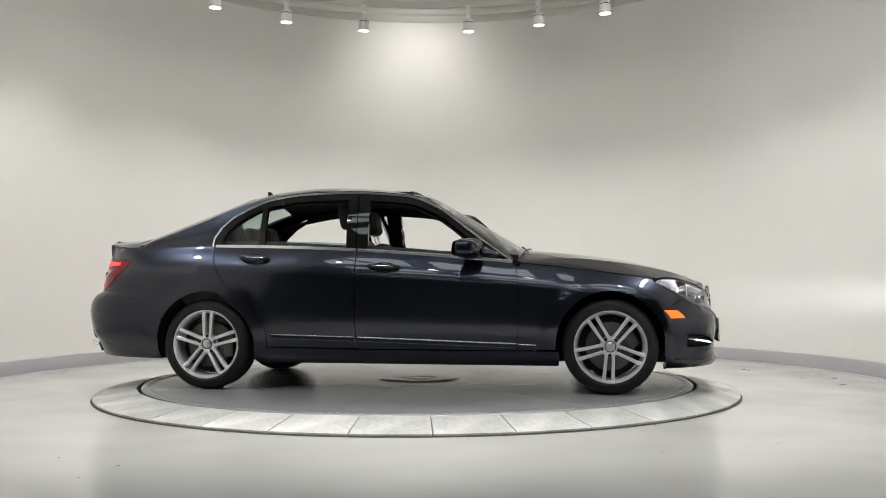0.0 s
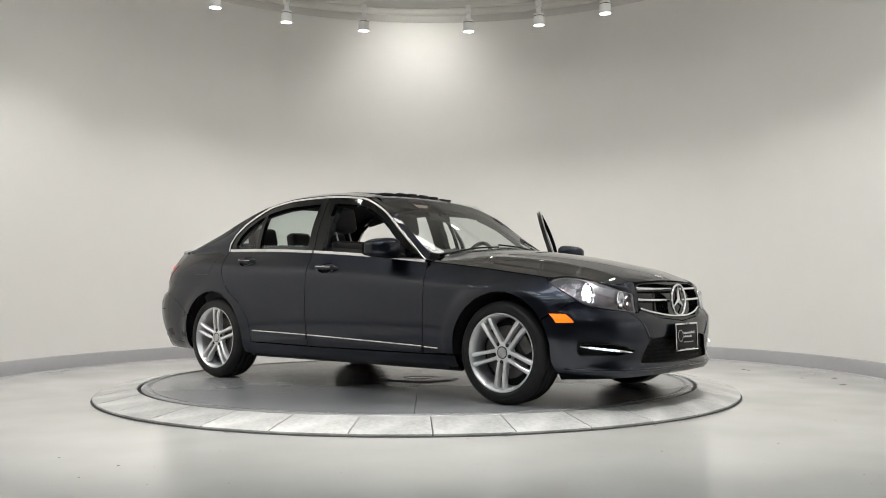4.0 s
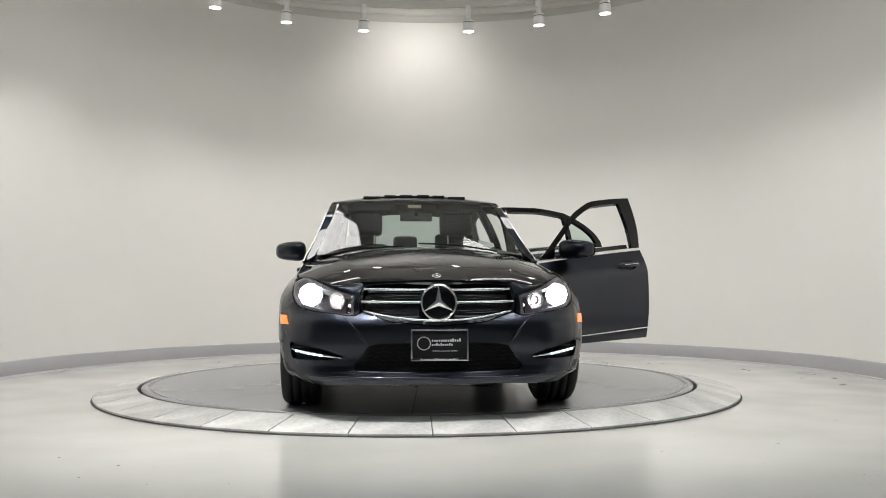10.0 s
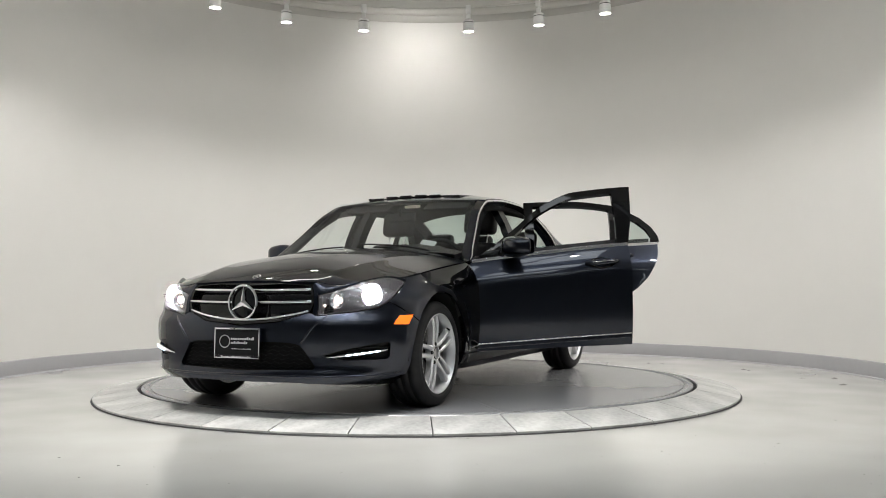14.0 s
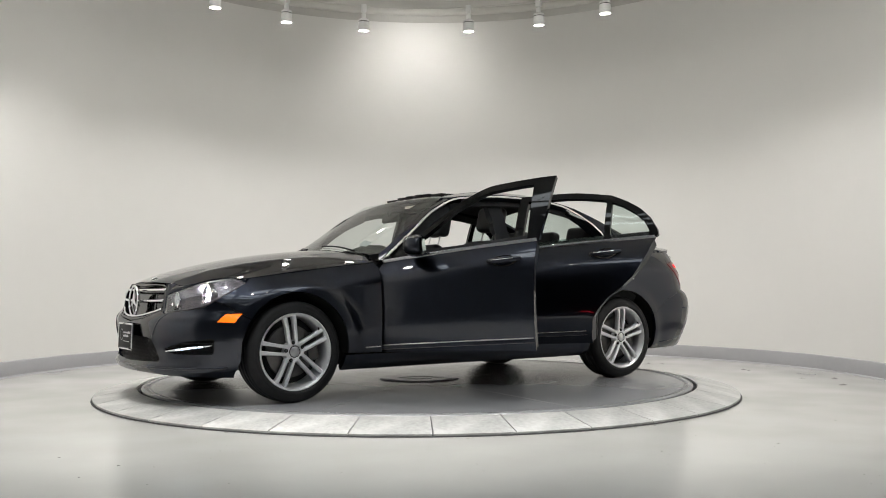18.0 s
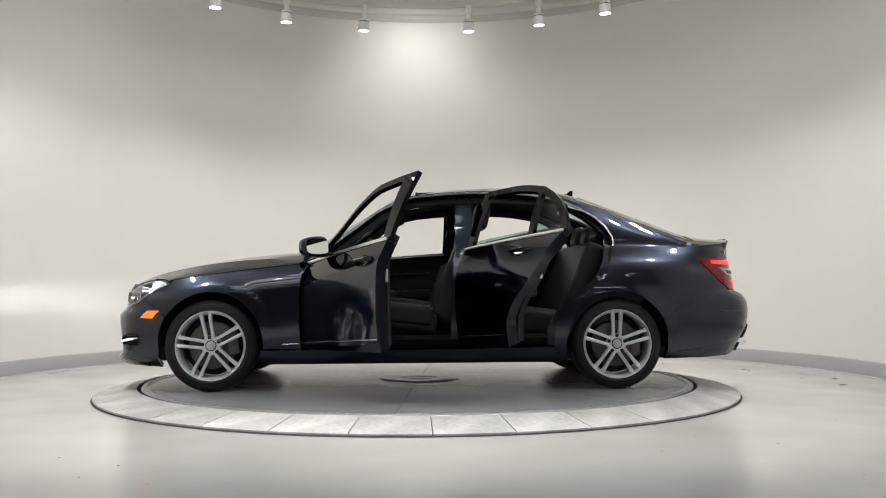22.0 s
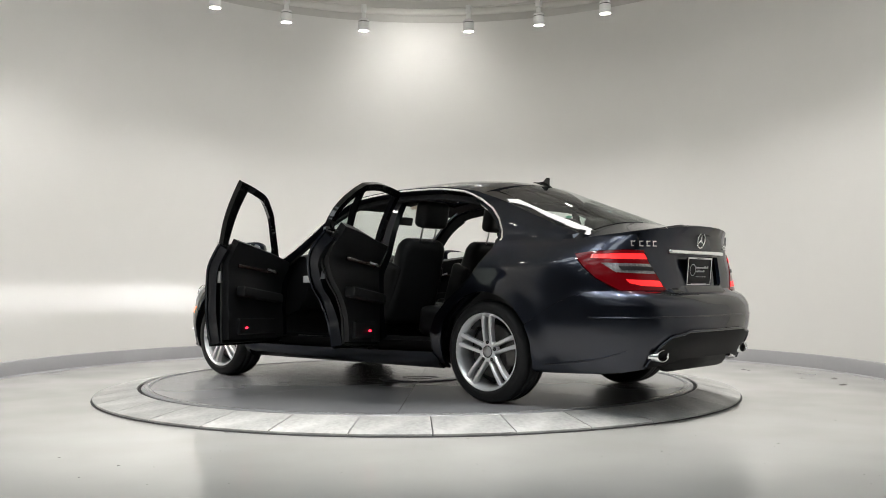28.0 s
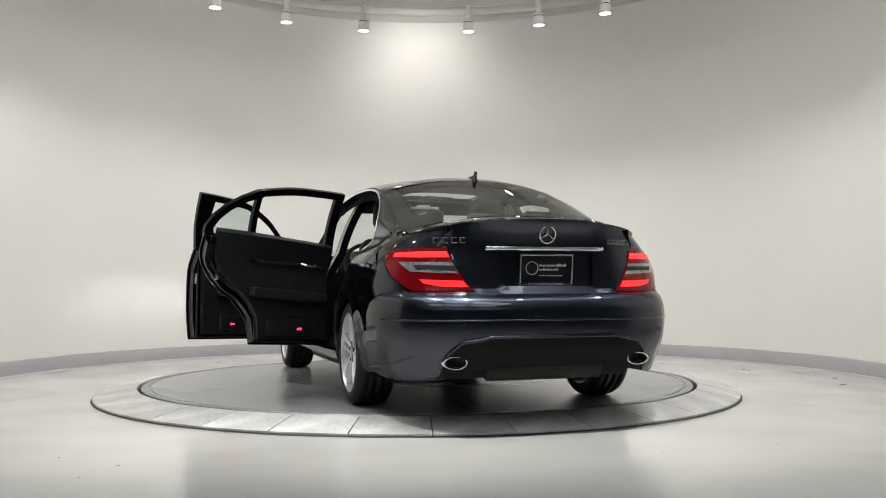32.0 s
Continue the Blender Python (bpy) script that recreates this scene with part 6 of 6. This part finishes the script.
def cabin():
    seat("front_seat", 0.37, "black leather driver's seat")
    seat("front_seat", -0.37, "black leather passenger seat")
    b = part("rear_bench", soft_box((0.50, 1.24, 0.20), pose(-0.82, 0, 0.44, 0, -6, 0), 0.06), M_LEATHER, CAR, "black leather rear bench")
    part("bench_back", soft_box((0.16, 1.22, 0.62), pose(-1.20, 0, 0.70, 0, -22, 0), 0.06, 4), M_LEATHER, b)
    for y in (0.40, 0.0, -0.40):
        part("rear_headrest", soft_box((0.10, 0.26 if y else 0.22, 0.155), pose(-1.37, y, 1.085 if y else 1.065, 0, -15, 0), 0.045, 5), M_LEATHER, b, "padded rear headrest")
    part("parcel_shelf", soft_box((0.55, 1.16, 0.03), pose(-1.66, 0, 0.985, 0, -2, 0), 0.01, 2), M_FABRIC, CAR, "dark parcel shelf")
    part("cabin_floor", soft_box((2.1, 1.42, 0.04), pose(-0.15, 0, 0.275), 0.01, 2), M_FABRIC, CAR)
    part("bulkhead", soft_box((0.06, 1.36, 0.6), pose(0.80, 0, 0.52), 0.02, 2), M_FABRIC, CAR)
    part("boot_wall", soft_box((0.04, 1.2, 0.62), pose(-1.45, 0, 0.64, 0, -14, 0), 0.02, 2), M_FABRIC, CAR)
    # dashboard swept across
    prof = [(0.74, 0.925), (0.60, 0.945), (0.50, 0.945), (0.43, 0.905), (0.40, 0.84), (0.42, 0.76), (0.48, 0.66), (0.56, 0.55), (0.74, 0.5)]
    V, F = [], []
    ys = np.linspace(-0.70, 0.70, 25)
    for y in ys:
        hood = 0.035 * math.exp(-((y - 0.37) / 0.17) ** 2)
        for i, (x, z) in enumerate(prof):
            V.append((x - 0.06 * abs(y / 0.7) ** 2 * -0.6, y, z + (hood if 1 <= i <= 3 else 0) - 0.03 * abs(y / 0.7) ** 4))
    n = len(prof)
    for i in range(24):
        for q in range(n - 1):
            F.append((i * n + q, i * n + q + 1, i * n + n + q + 1, i * n + n + q))
    F += [tuple(range(n))[::-1], tuple(24 * n + q for q in range(n))]
    dash = clean(put("dashboard", V, F, M_TRIM, CAR, "black dashboard"), 50)
    for y in (0.62, -0.62, 0.09, -0.09):
        put("air_vent", *lathe_at([(0.036, 0.0), (0.04, 0.012), (0.033, 0.014), (0.03, 0.004), (0.001, 0.006)], 24, (0.425 if abs(y) > 0.3 else 0.405, y, 0.83), (-1, 0, 0.1)), M_SATIN, dash, "round air vent with silver ring")
    for y in (0.29, 0.37, 0.45):
        put("dial", *lathe_at([(0.045 if y == 0.37 else 0.035, 0.0), (0.047 if y == 0.37 else 0.037, 0.006), (0.04 if y == 0.37 else 0.031, 0.004), (0.001, 0.002)], 24, (0.425, y, 0.915), (-1, 0, 0.25)), M_SATIN, dash, "round dial")
    part("trim_strip", soft_box((0.012, 0.62, 0.05), pose(0.412, -0.36, 0.785, 0, 12, 0), 0.004, 2), M_SATIN, dash, "silver dashboard strip")
    part("centre_console", soft_box((0.95, 0.20, 0.26), pose(0.02, 0, 0.46, 0, -7, 0), 0.04, 3), M_TRIM, CAR, "black centre console")
    part("console_stack", soft_box((0.09, 0.24, 0.30), pose(0.44, 0, 0.68, 0, 25, 0), 0.02, 3), M_BLACK, CAR, "gloss black centre stack")
    put("gear_lever", *tube([(0.16, 0, 0.57), (0.15, 0, 0.66)], [0.02, 0.024], 12), M_LEATHER, CAR)
    # steering wheel
    c = Vector((0.262, 0.38, 0.857))
    m = Vector((-1, 0, 0.38)).to_track_quat("Z", "Y").to_matrix()
    ring = tube([m @ Vector((0.172 * math.cos(a), 0.172 * math.sin(a), 0)) + c for a in np.linspace(0, 2 * math.pi, 41)[:-1]], 0.0155, 10, closed=True)
    sw = put("steering_wheel", *ring, M_LEATHER, CAR, "black three-spoke steering wheel with silver trim")
    bm = bmesh.new()
    box(bm, (0.15, 0.12, 0.05), Matrix.Translation(c) @ m.to_4x4() @ pose(0, 0, -0.02), 0.02, 3)
    part("wheel_boss", bm, M_TRIM, sw)
    for a in (180, 0, 262, 278):
        d = m @ Vector((math.cos(radians(a)), math.sin(radians(a)), 0))
        put("wheel_spoke", *tube([c + d * 0.05, c + d * 0.165], [0.018, 0.012], 8), M_SATIN if a > 200 else M_TRIM, sw, "silver wheel spoke" if a > 200 else "")
    put("steering_column", *tube([c + m @ Vector((0, 0, -0.03)), (0.5, 0.38, 0.76)], 0.04, 12), M_TRIM, CAR)
    # inside mirror, headliner, visors, roof lamp
    part("inside_mirror", soft_box((0.025, 0.24, 0.065), pose(0.19, 0, 1.20, 0, -14, 0), 0.012, 3), M_TRIM, CAR, "black inside mirror")
    put("mirror_stalk", *tube([(0.20, 0, 1.21), (0.215, 0, 1.262)], 0.012, 8), M_TRIM, CAR)
    hl = [(0.06, y) for y in np.linspace(-0.54, 0.54, 7)] + [(-1.2, y) for y in np.linspace(0.52, -0.52, 7)]
    hole = [(-0.04, -0.37), (-0.04, 0.37), (-0.38, 0.37), (-0.38, -0.37)]
    clean(put("headliner", *sheet(hl, L_top, (0, 0, -1), [hole], step=0.06, flange=0.0, offset=0.045), M_FABRIC, CAR, "dark grey roof lining"))
    part("roof_lamp", soft_box((0.08, 0.10, 0.02), pose(0.0, 0, 1.295, 0, 8, 0), 0.006, 2), mat("cabin_lamp", (0.9, 0.85, 0.8), 0.3, emit=(1, 0.8, 0.6), power=0.12), CAR, "pale roof lamp")
    for s in (1, -1):
        part("sun_visor", soft_box((0.13, 0.36, 0.018), pose(0.07, s * 0.33, 1.285, 0, 28, 0), 0.007, 2), M_FABRIC, CAR)
        # lining of the flanks inside
        il = [(-1.0, 0.35), (-1.05, 0.5), (-1.22, 0.66), (-1.32, 0.78), (-1.38, 0.90), (-1.8, 0.93), (-1.5, 0.5)]
        q = sheet(il, L_side, (0, -1, 0), step=0.08, flange=0, offset=0.085)
        clean(put("side_lining", *(q if s > 0 else flip(q)), M_FABRIC, CAR))
        ap = [(x, float(rail_z(x)) - 0.01) for x in np.linspace(0.72, 0.08, 8)] + [(x, float(rail_z(x)) - 0.075) for x in np.linspace(0.08, 0.66, 8)]
        q = sheet(ap, L_side, (0, -1, 0), step=0.05, flange=0.02, offset=0.045)
        clean(put("pillar_lining", *(q if s > 0 else flip(q)), M_FABRIC, CAR))
        rl = [(x, float(rail_z(x)) - 0.012) for x in np.linspace(0.08, -1.1, 12)] + [(x, float(rail_z(x)) - 0.06) for x in np.linspace(-1.1, 0.08, 12)]
        q = sheet(rl, L_side, (0, -1, 0), step=0.05, flange=0.02, offset=0.055)
        clean(put("rail_lining", *(q if s > 0 else flip(q)), M_FABRIC, CAR))
    part("fuse_label", soft_box((0.09, 0.004, 0.05), pose(0.47, 0.725, 0.745), 0.001, 1), M_PAPER, CAR, "white paper label")
    # stickers at the screen's foot
    for y in (0.46,):
        p = [(0.70, y - 0.055), (0.70, y + 0.055), (0.65, y + 0.055), (0.65, y - 0.055)]
        clean(put("screen_sticker", *sheet(p, L_top, (0, 0, 1), step=0.05, flange=0, offset=-0.004), M_PAPER, CAR, "small white stock sticker"))


gs = [(-1.765, 0.49), (-1.765, 0.535), (-1.735, 0.535), (-1.735, 0.49)]
clean(put("screen_sticker", *sheet(gs, L_REAR, (0, 0, 1), step=0.03, flange=0, offset=-0.003), mat("green_sticker", (0.12, 0.45, 0.30), 0.5), CAR, "small green sticker inside the rear window"))
for knd in ("front", "rear"):
    build_door(knd, 1)
    build_door(knd, -1)
glass_and_pillars()
front_end()
rear_end()
cabin()


# ---- what turns ----
def settle_body():
    """Sets the body and all it carries on its springs, a little higher and taller over the wheels."""
    lift = Matrix(((1, 0, 0, 0), (0, 1, 0, 0), (0, 0, 1.014, 0.007), (0, 0, 0, 1)))

    def settle(ob, m):
        if ob.name.startswith("wheel") and ob.parent == CAR:
            return
        m = m @ ob.matrix_basis
        if ob.type == "MESH":
            ob.data.transform(m.inverted() @ lift @ m)
        for c in ob.children:
            settle(c, m)
    for c in CAR.children:
        settle(c, Matrix())


def motions():
    rows_t, rows_c = [], []
    for i in range(33):
        k = min(i // 2, 15)
        a = TURN[k] + (TURN[k + 1] - TURN[k]) * (i / 2 - k)
        spin = pose(0, 0, 0, 0, 0, a)
        rows_t.append((i, spin))
        rows_c.append((i, spin @ pose(CAR_OFFSET[0], CAR_OFFSET[1], 0)))
    walk(TABLE, rows_t)
    walk(CAR, rows_c)


settle_body()
motions()
